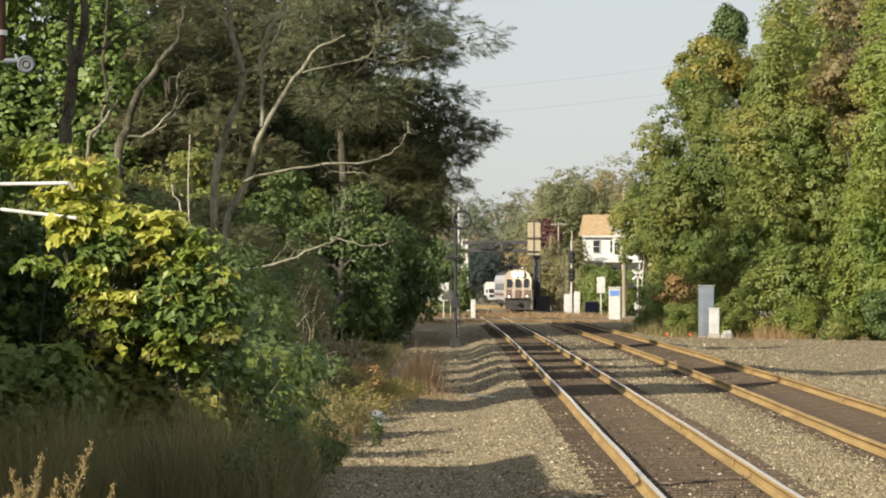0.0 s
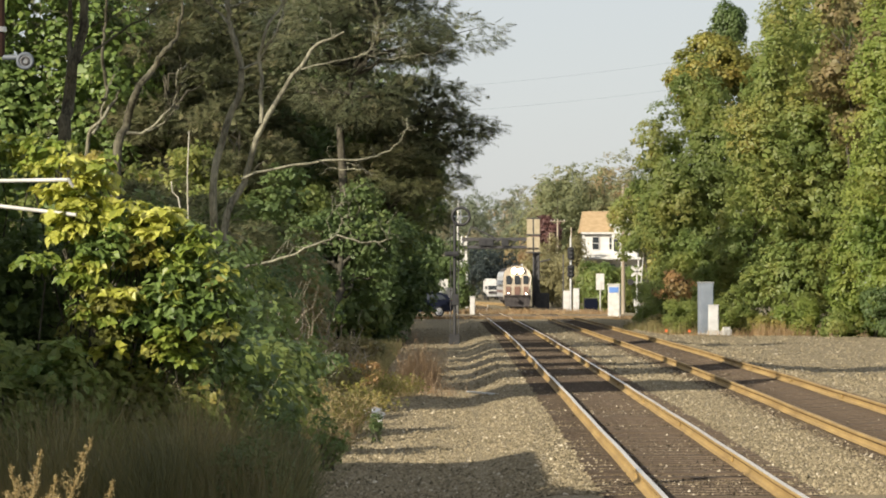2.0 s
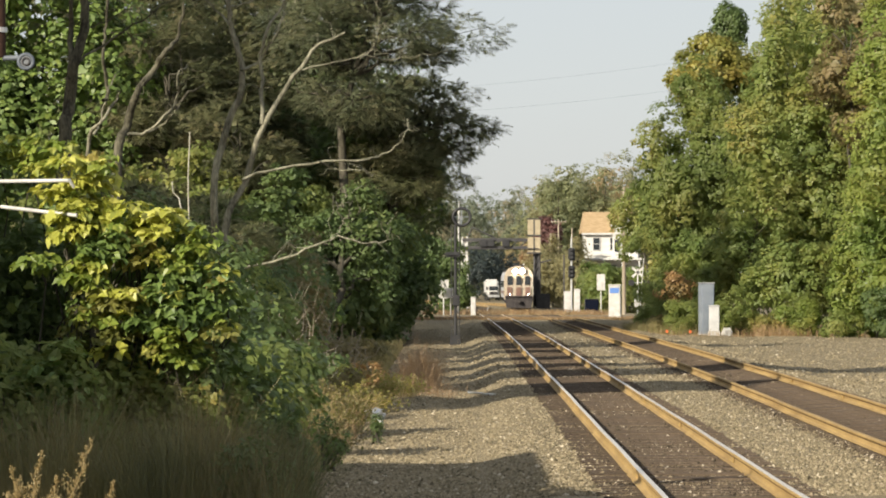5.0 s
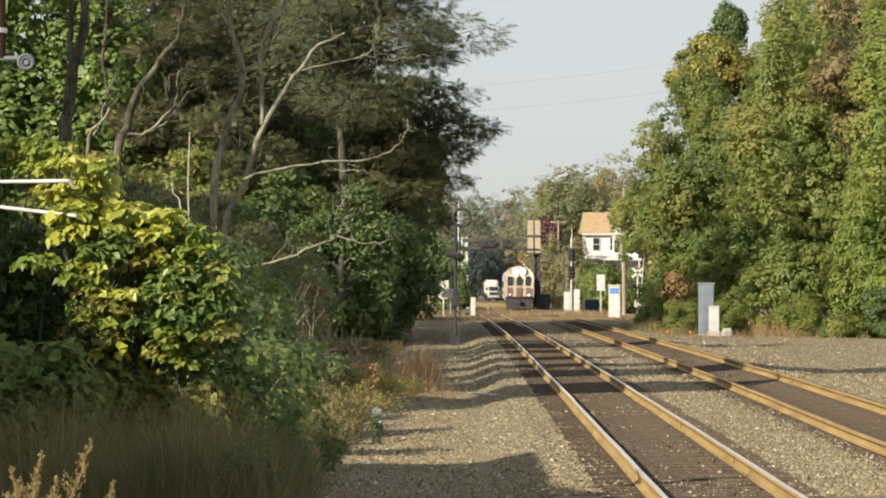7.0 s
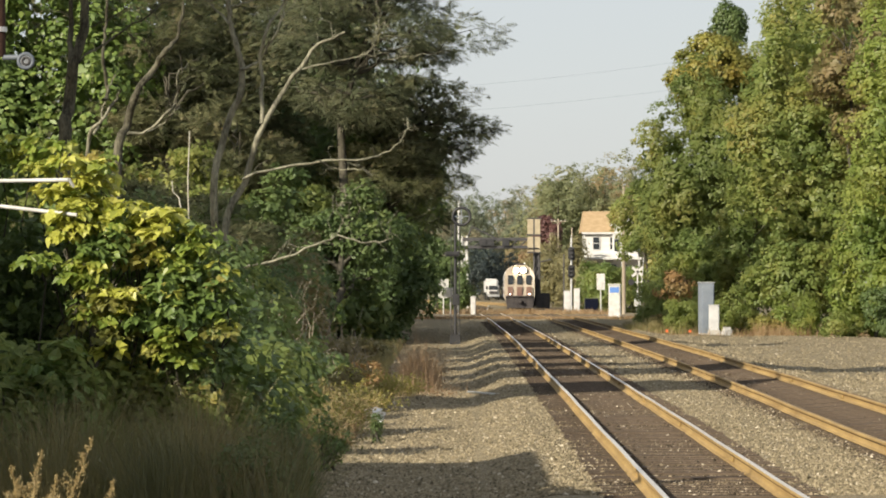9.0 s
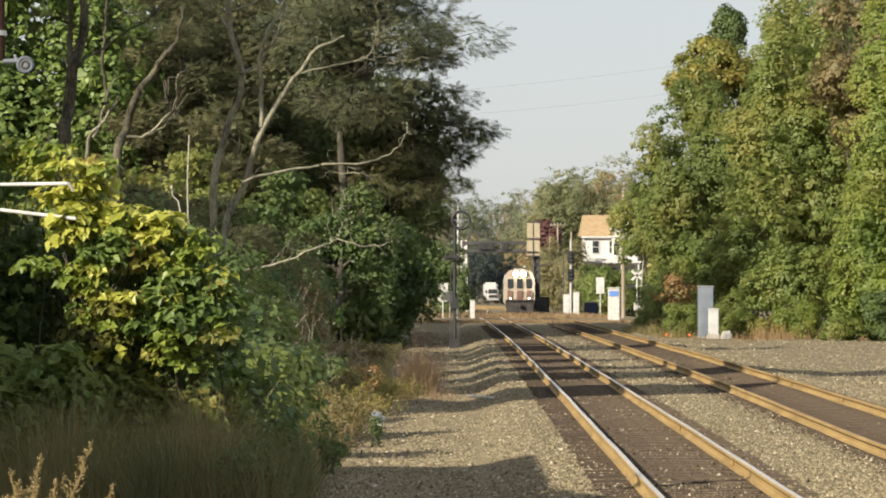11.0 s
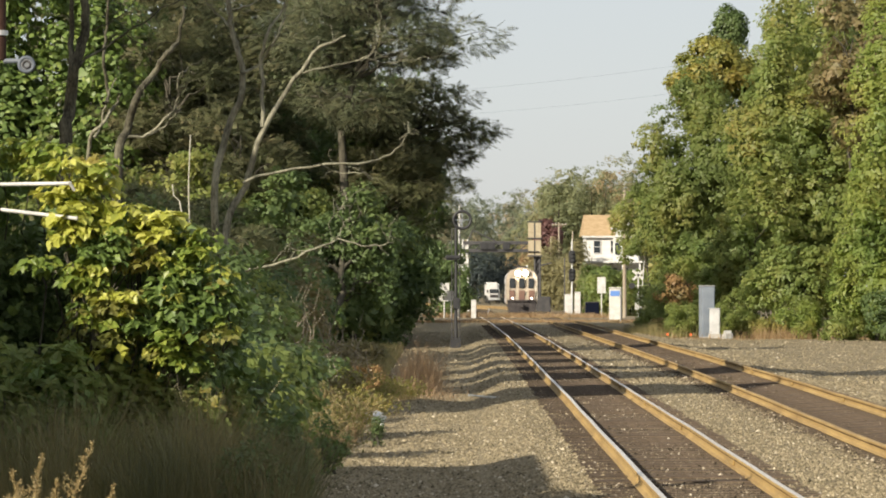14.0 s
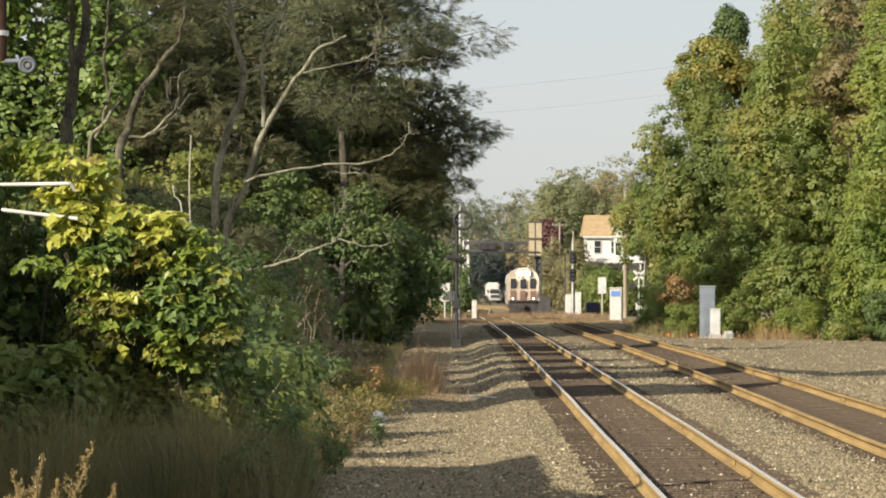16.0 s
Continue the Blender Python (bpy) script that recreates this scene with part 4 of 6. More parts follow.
# ---- trees and shrubs beside the line ----
def grey_trees():
    """The pale-barked, nearly bare trees in front of the grove."""
    rng = np.random.default_rng(5)

    def stem(ob, name, pts, r0, r1, depth=0.0, bark=M_barkpale):
        p = np.array([(a, depth + 0.25 * math.sin(3 * i + len(pts)), b) for i, (a, b) in enumerate(pts)])
        s = np.linspace(0, len(p) - 1, (len(p) - 1) * 4 + 1)
        k = np.minimum(s.astype(int), len(p) - 2)
        f = (s - k)[:, None]
        q = np.vstack([2 * p[0] - p[1], p, 2 * p[-1] - p[-2]])
        a, b, c, d = q[k], q[k + 1], q[k + 2], q[k + 3]
        line = 0.5 * (2 * b + (c - a) * f + (2 * a - 5 * b + 4 * c - d) * f ** 2 + (3 * b - a - 3 * c + d) * f ** 3)
        line += rng.normal(0, 0.022, line.shape)
        g = Geo()
        tube(g, line, np.linspace(r0 * 0.68, r1 * 0.68, len(line)), 8)
        part(name, g, bark, ob, smooth=True)
        return line

    def twigs(ob, lines, n, length, bark=M_barkpale):
        g = Geo()
        for _ in range(n):
            l = lines[rng.integers(len(lines))]
            a = l[rng.integers(len(l) // 3, len(l))]
            d = rng.normal(0, 1, 3) * (1, 0.7, 0.8) + (0.2, 0, 0.35)
            b = a + d / np.linalg.norm(d) * length * rng.uniform(0.3, 1.2)
            tube(g, bent(a, b, rng, 0.25, 6), np.linspace(0.010, 0.003, 6), 4)
        tagged(part("twigwork", g, bark, ob, smooth=True), kind="stuff")

    a = thing("bare_tree", "pale grey twin-stemmed tree with thin dead branches", "tree", "pale bare trees", (-5.28, 86, 0))
    ls = [stem(a, "trunk", [(0.0, -0.1), (-0.09, 3.58), (-0.19, 4.92), (0.11, 6.27), (0.49, 7.35), (0.44, 8.02), (0.22, 8.83), (0.18, 9.5), (0.11, 10.6), (0.3, 12.0)], 0.15, 0.06),
          stem(a, "trunk", [(0.11, -0.1), (0.08, 3.84), (0.51, 5.06), (0.98, 6.4), (1.72, 7.62), (2.33, 8.36), (2.96, 8.61)], 0.15, 0.035, 0.1)]
    for p, r in (([(0.98, 6.47), (0.94, 7.89), (1.05, 8.69), (1.45, 9.37), (1.52, 10.31), (1.7, 11.5)], 0.075), ([(0.49, 7.75), (0.92, 8.02), (1.32, 8.69), (1.52, 9.23), (1.6, 10)], 0.05),
                 ([(0.2, 8.85), (-0.16, 9.23), (-0.46, 9.64), (-0.7, 10.6)], 0.04), ([(0.2, 9.26), (0.65, 9.39), (1.05, 9.64)], 0.045),
                 ([(0.5, 5.2), (1.72, 5.49), (3.21, 5.62), (3.88, 5.76), (4.35, 6.16), (4.47, 6.61)], 0.05), ([(2.3, 5.6), (2.7, 5.4), (3.3, 5.38), (3.6, 5.2)], 0.025),
                 ([(0.04, 2.83), (0.51, 3.04), (1.19, 3.17), (1.99, 3.51), (2.8, 3.78), (3.48, 3.63), (4.01, 3.71)], 0.06), ([(2.6, 3.7), (2.9, 4.1), (2.8, 4.5), (3.2, 4.9)], 0.02),
                 ([(0.24, 2.97), (0.11, 3.44), (-0.09, 3.78)], 0.05), ([(1.9, 7.8), (2.94, 8.0), (3.47, 8.09), (4.01, 8.0), (4.6, 8.1), (5.43, 8.24)], 0.03), ([(3.3, 8.05), (3.6, 8.3), (3.75, 8.7), (3.9, 8.8)], 0.018)):
        ls.append(stem(a, "branch", p, r, r * 0.3, 0.05, M_bleached if p[0] == (0.24, 2.97) else M_barkpale))
    twigs(a, ls, 75, 0.8)

    b = thing("bare_tree", "grey forked tree with few leaves", "tree", "pale bare trees", (-9.36, 88, 0))
    ls = [stem(b, "trunk", [(0.0, -0.1), (0.1, 5.66), (0.21, 7.04), (0.35, 8.01), (0.59, 8.83), (0.62, 9.66), (0.65, 10.9)], 0.27, 0.12, bark=M_barkgrey)]
    for p, r in (([(0.32, 7.94), (0.24, 8.83), (0.32, 9.66), (0.21, 10.6)], 0.12), ([(0.45, 8.03), (1.31, 8.7), (2.0, 9.11), (3.1, 9.8)], 0.05), ([(1.5, 8.85), (2.1, 8.5), (2.2, 8.1)], 0.02), ([(0.62, 8.8), (0.83, 8.94), (1.52, 9.31), (1.9, 9.7)], 0.03)):
        ls.append(stem(b, "branch", p, r, r * 0.35, bark=M_barkgrey))
    twigs(b, ls, 45, 0.9, M_barkgrey)
    c = thing("bare_tree", "leaning grey tree in front of the grove", "tree", "pale bare trees", (-8.34, 92, 0))
    ls = [stem(c, "trunk", [(0.0, -0.1), (0.04, 5.65), (0.24, 6.66), (0.57, 7.53), (0.93, 8.1), (1.29, 8.6), (1.54, 8.9), (1.75, 9.8)], 0.2, 0.05, bark=M_barkgrey),
          stem(c, "branch", [(0.3, 6.5), (0.75, 6.55), (1.22, 6.95), (1.54, 7.38), (1.58, 7.96), (1.8, 8.3)], 0.06, 0.02), stem(c, "branch", [(0.8, 6.5), (1.15, 6.73), (1.44, 7.02), (1.62, 7.2)], 0.035, 0.015)]
    twigs(c, ls, 22, 0.7, M_barkgrey)
    d = thing("bare_tree", "thin slanting grey sapling", "tree", "pale bare trees", (-9.3, 90, 0))
    ls = [stem(d, "trunk", [(0.0, -0.1), (0.36, 5.8), (0.78, 6.65), (1.13, 7.28), (1.3, 7.5)], 0.085, 0.03), stem(d, "branch", [(0.62, 6.4), (0.75, 6.79), (0.92, 7.42), (1.11, 7.85)], 0.05, 0.02),
          stem(d, "branch", [(0.86, 7.2), (0.92, 7.5), (0.81, 8.41), (0.85, 8.98), (0.95, 9.9)], 0.075, 0.045, bark=M_barkgrey)]
    twigs(d, ls, 14, 0.6, M_barkgrey)
    for x, top, lean in ((-5.63, 6.02, 0.0), (-5.75, 4.9, -0.3)):
        s = thing("dead_sapling", "thin bleached dead sapling", "tree", "dead saplings", (x, 80, 0))
        stem(s, "trunk", [(0, -0.1), (0.02, 2.0), (0.0, 4.1), (lean, top)], 0.042, 0.016, bark=M_bleached)


grey_trees()

LOC = dict(leaf=0.38, fronds=13, clump=0.62, flat=0.42, tier=0.45, soften=0.35)
# left grove: feathery locusts, from the opening towards the street
tree("tall dark feathery locust tree with overhanging limbs", (-4.8, 170, -0.1), 20, (1.20, 0, 14.2), (5.25, 4.50, 5.85), M_locustdark, 11, lobes=30, clumps=900, trunk_r=0.300, group="locust trees", **dict(LOC, fronds=11))
tree("tall locust tree with thin brownish foliage", (-10.2, 176, -0.1), 20, (0.00, 0, 12.4), (5.40, 3.60, 8.10), M_locust, 12, lobes=26, clumps=1150, trunk_r=0.255, group="locust trees", bark=M_barkpale, **dict(LOC, fronds=11))
tree("tall locust tree with thin brownish foliage", (-15.9, 182, -0.1), 20, (0.30, 0, 12.7), (5.10, 3.30, 7.80), M_locust, 13, lobes=24, clumps=950, trunk_r=0.225, group="locust trees", bark=M_barkpale, **dict(LOC, fronds=11))
tree("dense deep-green tree behind the grove", (-6.2, 192, -0.1), 19, (0.00, 0, 8.7), (6.21, 3.78, 9.99), M_deep, 14, leaf=0.257, lobes=26, clumps=850, per=40, clump=0.459, group="grove trees")
tree("dense dark green tree beside the line", (-4.4, 180, -0.1), 13, (0.1, 0, 6.0), (3.5, 3.0, 6.2), M_deep, 15, leaf=0.2, lobes=22, clumps=560, per=40, clump=0.34, group="grove trees")
tree("dense dark green tree beside the line", (-9.0, 203, -0.1), 12, (0.1, 0, 5.6), (3.6, 3.4, 5.8), M_deep, 16, leaf=0.22, lobes=20, clumps=420, per=38, clump=0.36, group="grove trees")
tree("broad green tree at the back of the grove", (-20.1, 168, -0.1), 21, (0.00, 0, 9.8), (6.30, 4.50, 11.10), M_vinegreen, 17, leaf=0.300, lobes=30, clumps=1400, per=45, clump=0.540, group="grove trees")
tree("green tree at the back of the grove", (-12.3, 183, -0.1), 17, (0.00, 0, 7.8), (5.60, 3.64, 8.96), M_deep, 18, leaf=0.224, lobes=24, clumps=1000, per=45, clump=0.504, group="grove trees")
tree("green tree at the back of the grove", (-16.6, 196, -0.1), 23, (0.00, 0, 11.8), (8.10, 5.40, 11.34), M_locust, 19, leaf=0.378, lobes=28, clumps=560, per=34, clump=0.567, group="grove trees")
tree("tall tree at the back of the grove", (-9.2, 201, -0.1), 24, (0.00, 0, 12.5), (7.02, 4.05, 11.34), M_locust, 20, leaf=0.378, lobes=28, clumps=560, per=34, clump=0.567, group="grove trees")
# unseen tall trees further out on the same side, added for their shadow bands
for x, y, r, s, mid, half in ((-13.5, 66, 2.6, 26, 11.4, 3.6), (-14.0, 79, 2.2, 27, 13.6, 6.0), (-14.4, 88, 1.1, 28, 11.4, 3.6), (-15.5, 97, 1.6, 29, 11.4, 3.6), (-16.5, 108, 1.5, 35, 11.4, 3.6),
                              (-18.0, 115, 2.0, 38, 15.6, 6.4), (-18.2, 121, 2.0, 39, 13.6, 3.6)):
    tree("unseen tall narrow tree added to cast shade bands", (x, y, -0.1), mid + half + 1, (0, 0, mid), (r, r, half), M_deep, s, leaf=0.62, lobes=14, clumps=int(92 * r * half), per=20, clump=0.3, group="grove trees")
tree("leafy locust in the middle of the grove", (-12.9, 166, -0.1), 15, (0.00, 0, 10.0), (3.30, 2.10, 5.10), M_locust, 30, lobes=18, clumps=420, trunk_r=0.180, group="locust trees", **LOC)
# young trees added among the grove as shade casters for the line
for i, (x, y) in enumerate(((-7.6, 157), (-7.2, 163), (-6.6, 168), (-8.1, 170), (-7.8, 183), (-6.9, 194), (-5.8, 188), (-5.0, 176), (-5.2, 182), (-8.0, 173), (-7.2, 190))):
    tree("dense young tree added to shade the strip beside the line", (x, y, -0.1), 6, (0, 0, 3.6), (2.8, 2.2, 3.6), M_mid if i % 2 else M_deep, 160 + i, leaf=0.22, lobes=14, clumps=240, per=34, clump=0.26, trunk_r=0.08, group="understorey")
tree("dark locust that closes the grove's edge", (-3.9, 188, -0.1), 13, (0.30, 0, 7.6), (3.30, 3.00, 5.55), M_deep, 33, leaf=0.285, lobes=20, clumps=360, per=32, clump=0.360, loose=0.8, trunk_r=0.180, group="grove trees")
tree("dark low-branched tree at the grove's edge", (-3.9, 180, -0.1), 11, (0.30, 0, 5.8), (3.45, 3.00, 5.40), M_mid, 32, leaf=0.270, lobes=20, clumps=520, per=32, clump=0.345, loose=0.8, trunk_r=0.150, group="grove trees")
tree("leafy locust sapling behind the pale trees", (-9.1, 162, -0.1), 12, (0.00, 0, 7.3), (2.88, 2.40, 4.48), M_locust, 34, lobes=14, clumps=240, trunk_r=0.144, group="locust trees", **LOC)
tree("dark feathery locust with layered limbs beside the line", (-3.3, 176, -0.1), 13, (2.0, 0, 10.6), (4.05, 3.00, 2.85), M_locust, 36, lobes=24, lobe_size=0.3, clumps=400, trunk_r=0.195, group="locust trees", **dict(LOC, fronds=10))
tree("feathery locust with low layered limbs beside the line", (-3.9, 172, -0.1), 10, (1.85, 0, 7.6), (3.60, 2.70, 2.25), M_locust, 37, lobes=18, lobe_size=0.32, clumps=320, trunk_r=0.150, group="locust trees", **dict(LOC, fronds=10))
# low dense growth, mostly hidden, added to shade the strip beside the line
for i in range(14):
    tree("dense young tree added to shade the strip beside the line", (-4.1 - 0.35 * (i % 2), 163 + 5.4 * i, -0.1), 5, (0, 0, 2.5), (2.2, 2.4, 2.6), M_deep, 210 + i, leaf=0.32, lobes=12, clumps=140, per=30, clump=0.32, trunk_r=0.07, twigs=0.05, group="understorey")
for i in range(14):
    shrub("tall leafy bush on the shaded verge", (-6.3 + 0.3 * (i % 3), 92 + 5.1 * i, -0.05), (1.5, 2.0, 1.35 + 0.14 * (i * 3 % 4)), (M_deep, M_mid, M_vinegreen)[i % 3], 230 + i, leaf=0.18, lobes=18, clumps=190, per=22, clump=0.28, group="verge shrubs")
tree("dark leaning tree with low hanging leaves beside the line", (-4.75, 143, -0.1), 8, (1.0, 1.6, 4.3), (2.3, 1.3, 2.5), M_deep, 270, leaf=0.17, lobes=18, lobe_size=0.32, clumps=330, per=28, clump=0.3, loose=0.7, trunk_r=0.24, twigs=0.05, bark=M_bark, group="grove trees")
for i in range(5):
    shrub("tall leafy bush on the shaded verge", (-4.9 + 0.25 * (i % 2), 101 + 7.5 * i, -0.05), (0.9, 1.7, 1.75 + 0.2 * (i * 2 % 3)), (M_deep, M_brownleaf)[i % 2], 280 + i, leaf=0.16, lobes=16, clumps=150, per=22, clump=0.26, group="verge shrubs")
for i in range(3):
    shrub("low brownish bush at the edge of the verge", (-3.3 + 0.5 * (i % 2), 108 + 9 * i, -0.05), (0.9, 1.6, 0.26 + 0.08 * (i * 2 % 3)), M_brownleaf, 250 + i, leaf=0.15, lobes=14, clumps=110, per=20, clump=0.22, group="verge shrubs")
for i in range(6):
    tree("feathery young locust in front of the grove", (-9.6 + 0.26 * i, 104 + 7.0 * i, -0.1), 6, (0, 0, 3.5), (2.5, 1.9, 2.7), M_vinegreen if i == 4 else M_locust, 240 + i, lobes=18, lobe_size=0.32, clumps=260, trunk_r=0.07, group="locust trees", **dict(LOC, leaf=0.26, clump=0.4))
# understorey of the grove
tree("leafy green young tree under the locusts", (-5.7, 163, -0.1), 7, (-1.57, 0, 3.0), (3.79, 2.31, 4.46), M_mid, 21, leaf=0.210, lobes=20, clumps=380, per=28, clump=0.346, loose=0.85, trunk_r=0.231, group="understorey")
tree("leafy green young tree under the locusts", (-3.8, 170, -0.1), 7, (0.32, 0, 2.5), (3.04, 2.24, 4.16), M_deep, 22, leaf=0.231, lobes=14, clumps=360, per=28, clump=0.336, loose=0.85, trunk_r=0.112, group="understorey")
tree("leafy green young tree under the locusts", (-11.2, 160, -0.1), 8, (0.00, 0, 3.5), (4.29, 2.15, 4.78), M_olive, 23, leaf=0.231, lobes=16, clumps=420, per=28, clump=0.346, loose=0.85, trunk_r=0.116, group="understorey")
tree("leafy green young tree under the locusts", (-16.5, 158, -0.1), 9, (0.00, 0, 3.8), (4.29, 2.15, 5.28), M_mid, 24, leaf=0.231, lobes=16, clumps=420, per=28, clump=0.346, loose=0.85, trunk_r=0.116, group="understorey")
tree("dark leafy young tree at the grove edge", (-3.5, 173, -0.1), 7, (0.00, 0, 2.8), (2.70, 2.70, 3.92), M_deep, 25, leaf=0.238, lobes=14, clumps=300, per=28, clump=0.297, loose=0.8, trunk_r=0.108, group="understorey")

# the yellowing climber that covers the near bush
def climber():
    """Drooping fans of lobed leaves, layer over layer, on a leaning bush; darker leaves paint the shade of the lower
    outer side.
    """
    rng = np.random.default_rng(31)
    ob = thing("vine_thicket", "dense climber with yellow and green lobed leaves", "shrub", "", (-3.4, 37, 0))
    yellow, lime, gold, green, deep, st = Geo(), Geo(), Geo(), Geo(), Geo(), Geo()
    # patches of one tint: middle across and up, half width, half height
    patches = [("lime", -0.80, 4.02, 0.40, 0.20), ("yellow", -0.24, 3.88, 0.26, 0.12), ("yellow", -0.38, 3.44, 0.24, 0.34), ("yellow", -0.14, 3.50, 0.22, 0.32),
               ("yellow", 0.24, 3.34, 0.28, 0.17), ("yellow", 0.56, 3.30, 0.20, 0.14), ("gold", 0.24, 3.02, 0.26, 0.16), ("green", 0.02, 3.10, 0.28, 0.2), ("lime", 0.84, 3.02, 0.30, 0.28),
               ("green", 0.86, 2.66, 0.40, 0.26), ("lime", -0.66, 2.90, 0.15, 0.10), ("lime", -0.20, 2.80, 0.2, 0.18), ("gold", 0.06, 2.46, 0.34, 0.18), ("yellow", 0.0, 2.5, 0.3, 0.14), ("gold", -0.06, 2.16, 0.32, 0.17), ("green", 0.55, 2.42, 0.34, 0.2), ("lime", 0.70, 2.02, 0.3, 0.14), ("green", 1.02, 2.36, 0.26, 0.2)]
    geos = dict(yellow=yellow, lime=lime, gold=gold, green=green)
    for tint, mx, mz, rx, rz in patches:
        for _ in range(max(4, int(rx * rz * 260))):
            r, a = math.sqrt(rng.random()), rng.uniform(0, 2 * np.pi)
            x, z = mx + rx * r * math.cos(a), mz + rz * r * math.sin(a)
            y = -0.42 - 0.30 * float(np.clip(3.9 - 0.5 * (x + 0.5) - z, 0, 1)) + rng.normal(0, 0.10) + 0.35 * float(np.clip((-0.45 - x) / 0.4, 0, 1))
            odd = rng.random()
            g = geos[tint] if odd < 0.72 else (lime if odd < 0.86 else (yellow, gold, lime, green)[rng.integers(4)])
            n = int(rng.integers(11, 19))
            d = unit(rng, n)
            d[:, 2], d[:, 1] = np.abs(d[:, 2]) * 0.8 - 0.25, -np.abs(d[:, 1])
            c = np.array((x, y, z)) + d * (0.15, 0.16, 0.11)
            leaf_cards(g, c, d * (1.0, 0.7, 0.7), 0.085 if g is gold else 0.112 if g is yellow else 0.098, rng, 0.95, 0.62, 0.55, 0.75, loose=0.28, broad=True, wild=0.42)
            if rng.random() < 0.3:
                tube(st, bent((x * 0.5 + rng.normal(0, 0.1), 0.3, -0.1), (x, y + 0.08, z - 0.05), rng, 0.08, 7), np.linspace(0.02, 0.006, 7), 5)
    rim_x, rim_z = [-1.3, -0.79, -0.56, -0.27, -0.04, 0.19, 0.6, 0.77, 1.06, 1.24], [4.1, 4.06, 3.92, 3.84, 3.66, 3.52, 3.38, 3.28, 3.05, 2.7]
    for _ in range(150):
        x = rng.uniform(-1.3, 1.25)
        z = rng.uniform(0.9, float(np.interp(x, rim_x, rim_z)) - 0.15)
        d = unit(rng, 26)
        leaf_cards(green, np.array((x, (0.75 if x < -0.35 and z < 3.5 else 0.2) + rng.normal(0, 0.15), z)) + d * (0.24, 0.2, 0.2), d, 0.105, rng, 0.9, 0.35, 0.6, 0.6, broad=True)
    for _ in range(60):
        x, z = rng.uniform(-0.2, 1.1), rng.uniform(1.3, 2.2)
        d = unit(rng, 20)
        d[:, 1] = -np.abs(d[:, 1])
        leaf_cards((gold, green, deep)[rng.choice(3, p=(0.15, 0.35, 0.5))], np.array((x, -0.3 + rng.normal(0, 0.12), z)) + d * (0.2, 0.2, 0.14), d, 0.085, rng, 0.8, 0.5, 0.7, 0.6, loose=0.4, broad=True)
    # fill of the hollow: a darker leaf colour in place of deep shade
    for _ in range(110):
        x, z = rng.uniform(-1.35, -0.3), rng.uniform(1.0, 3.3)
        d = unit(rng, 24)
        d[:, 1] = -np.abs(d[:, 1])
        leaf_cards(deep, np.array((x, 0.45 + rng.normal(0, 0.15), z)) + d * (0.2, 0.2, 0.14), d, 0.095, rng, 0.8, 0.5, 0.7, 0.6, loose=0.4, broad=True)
    part("shade_tint_leaves", deep, M_deep, ob, "inner leaves in dark green that stands in for shade")
    part("yellow_leaves", yellow, M_vine, ob, "yellow and lime leaves")
    part("lime_leaves", lime, M_lime, ob, "bright green leaves")
    part("gold_leaves", gold, M_gold, ob, "small golden-brown leaves")
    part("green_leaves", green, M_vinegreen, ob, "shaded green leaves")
    tagged(part("stemwork", st, M_bark, ob, smooth=True), kind="stuff")


climber()
post = thing("post", "weathered grey timber post in the climber", "post", at=(-3.44, 36.15, -0.05))
part("shaft", rod((0, 0, 0), (-0.07, 0.05, 2.62), 0.05, 0.045, 10), M_bark, post)
for x, y, r, m, s in ((-4.1, 36.3, (0.5, 0.3, 0.95), M_mid, 51), (-3.5, 36.4, (0.55, 0.3, 0.95), M_olive, 52), (-2.9, 36.4, (0.5, 0.3, 0.95), M_olive, 53), (-2.3, 37.5, (0.45, 0.35, 0.9), M_mid, 54),
                      (-4.3, 38.3, (0.8, 0.6, 1.7), M_vinegreen, 41), (-3.3, 38.5, (1.0, 0.6, 1.15), M_vinegreen, 42), (-2.9, 47, (0.8, 0.7, 1.0), M_deep, 43), (-2.9, 55, (0.9, 0.8, 0.95), M_mid, 44),
                      (-3.4, 62, (1.3, 0.9, 1.3), M_deep, 45), (-3.3, 70, (0.8, 0.8, 0.8), M_deep, 46), (-4.0, 78, (1.3, 0.9, 1.4), M_mid, 47), (-4.8, 72, (1.4, 0.9, 1.7), M_deep, 48),
                      (-6.3, 76, (1.4, 0.9, 2.0), M_deep, 49), (-2.7, 88, (0.6, 0.6, 0.42), M_deep, 50)):
    shrub("green leafy shrub on the verge", (x, y, -0.05), r, m, s, leaf=0.10 if y < 45 else 0.16, lobes=9 if y < 45 else 18, clumps=int((150 if y < 45 else 62) * r[0] * r[2]) + 50, clump=0.17 if y < 45 else 0.26, group="verge shrubs", broad=y < 40, aspect=0.7)
for x, y, r, m, s, lab in ((-1.6, 51, (0.27, 0.24, 0.46), M_vinegreen, 61, "small green bush at the gravel's edge"), (-1.1, 60.5, (0.075, 0.07, 0.26), M_deep, 62, "tiny dark bush on the gravel"),
                           (-2.2, 76, (0.7, 0.6, 0.5), M_brownleaf, 63, "low brownish bush at the gravel's edge"), (-1.75, 84, (0.45, 0.5, 0.42), M_rust, 64, "low russet bush at the gravel's edge"),
                           (-2.05, 77, (0.28, 0.2, 0.52), M_vine, 65, "small bush with yellow leaves")):
    shrub(lab, (x, y, -0.02), r, m, s, leaf=0.04 if s == 62 else 0.055 if s < 63 else 0.08, clumps=60 if s != 62 else 34, per=22 if s < 63 else 26, clump=0.075 if s < 63 else 0.12, group="gravel edge bushes")

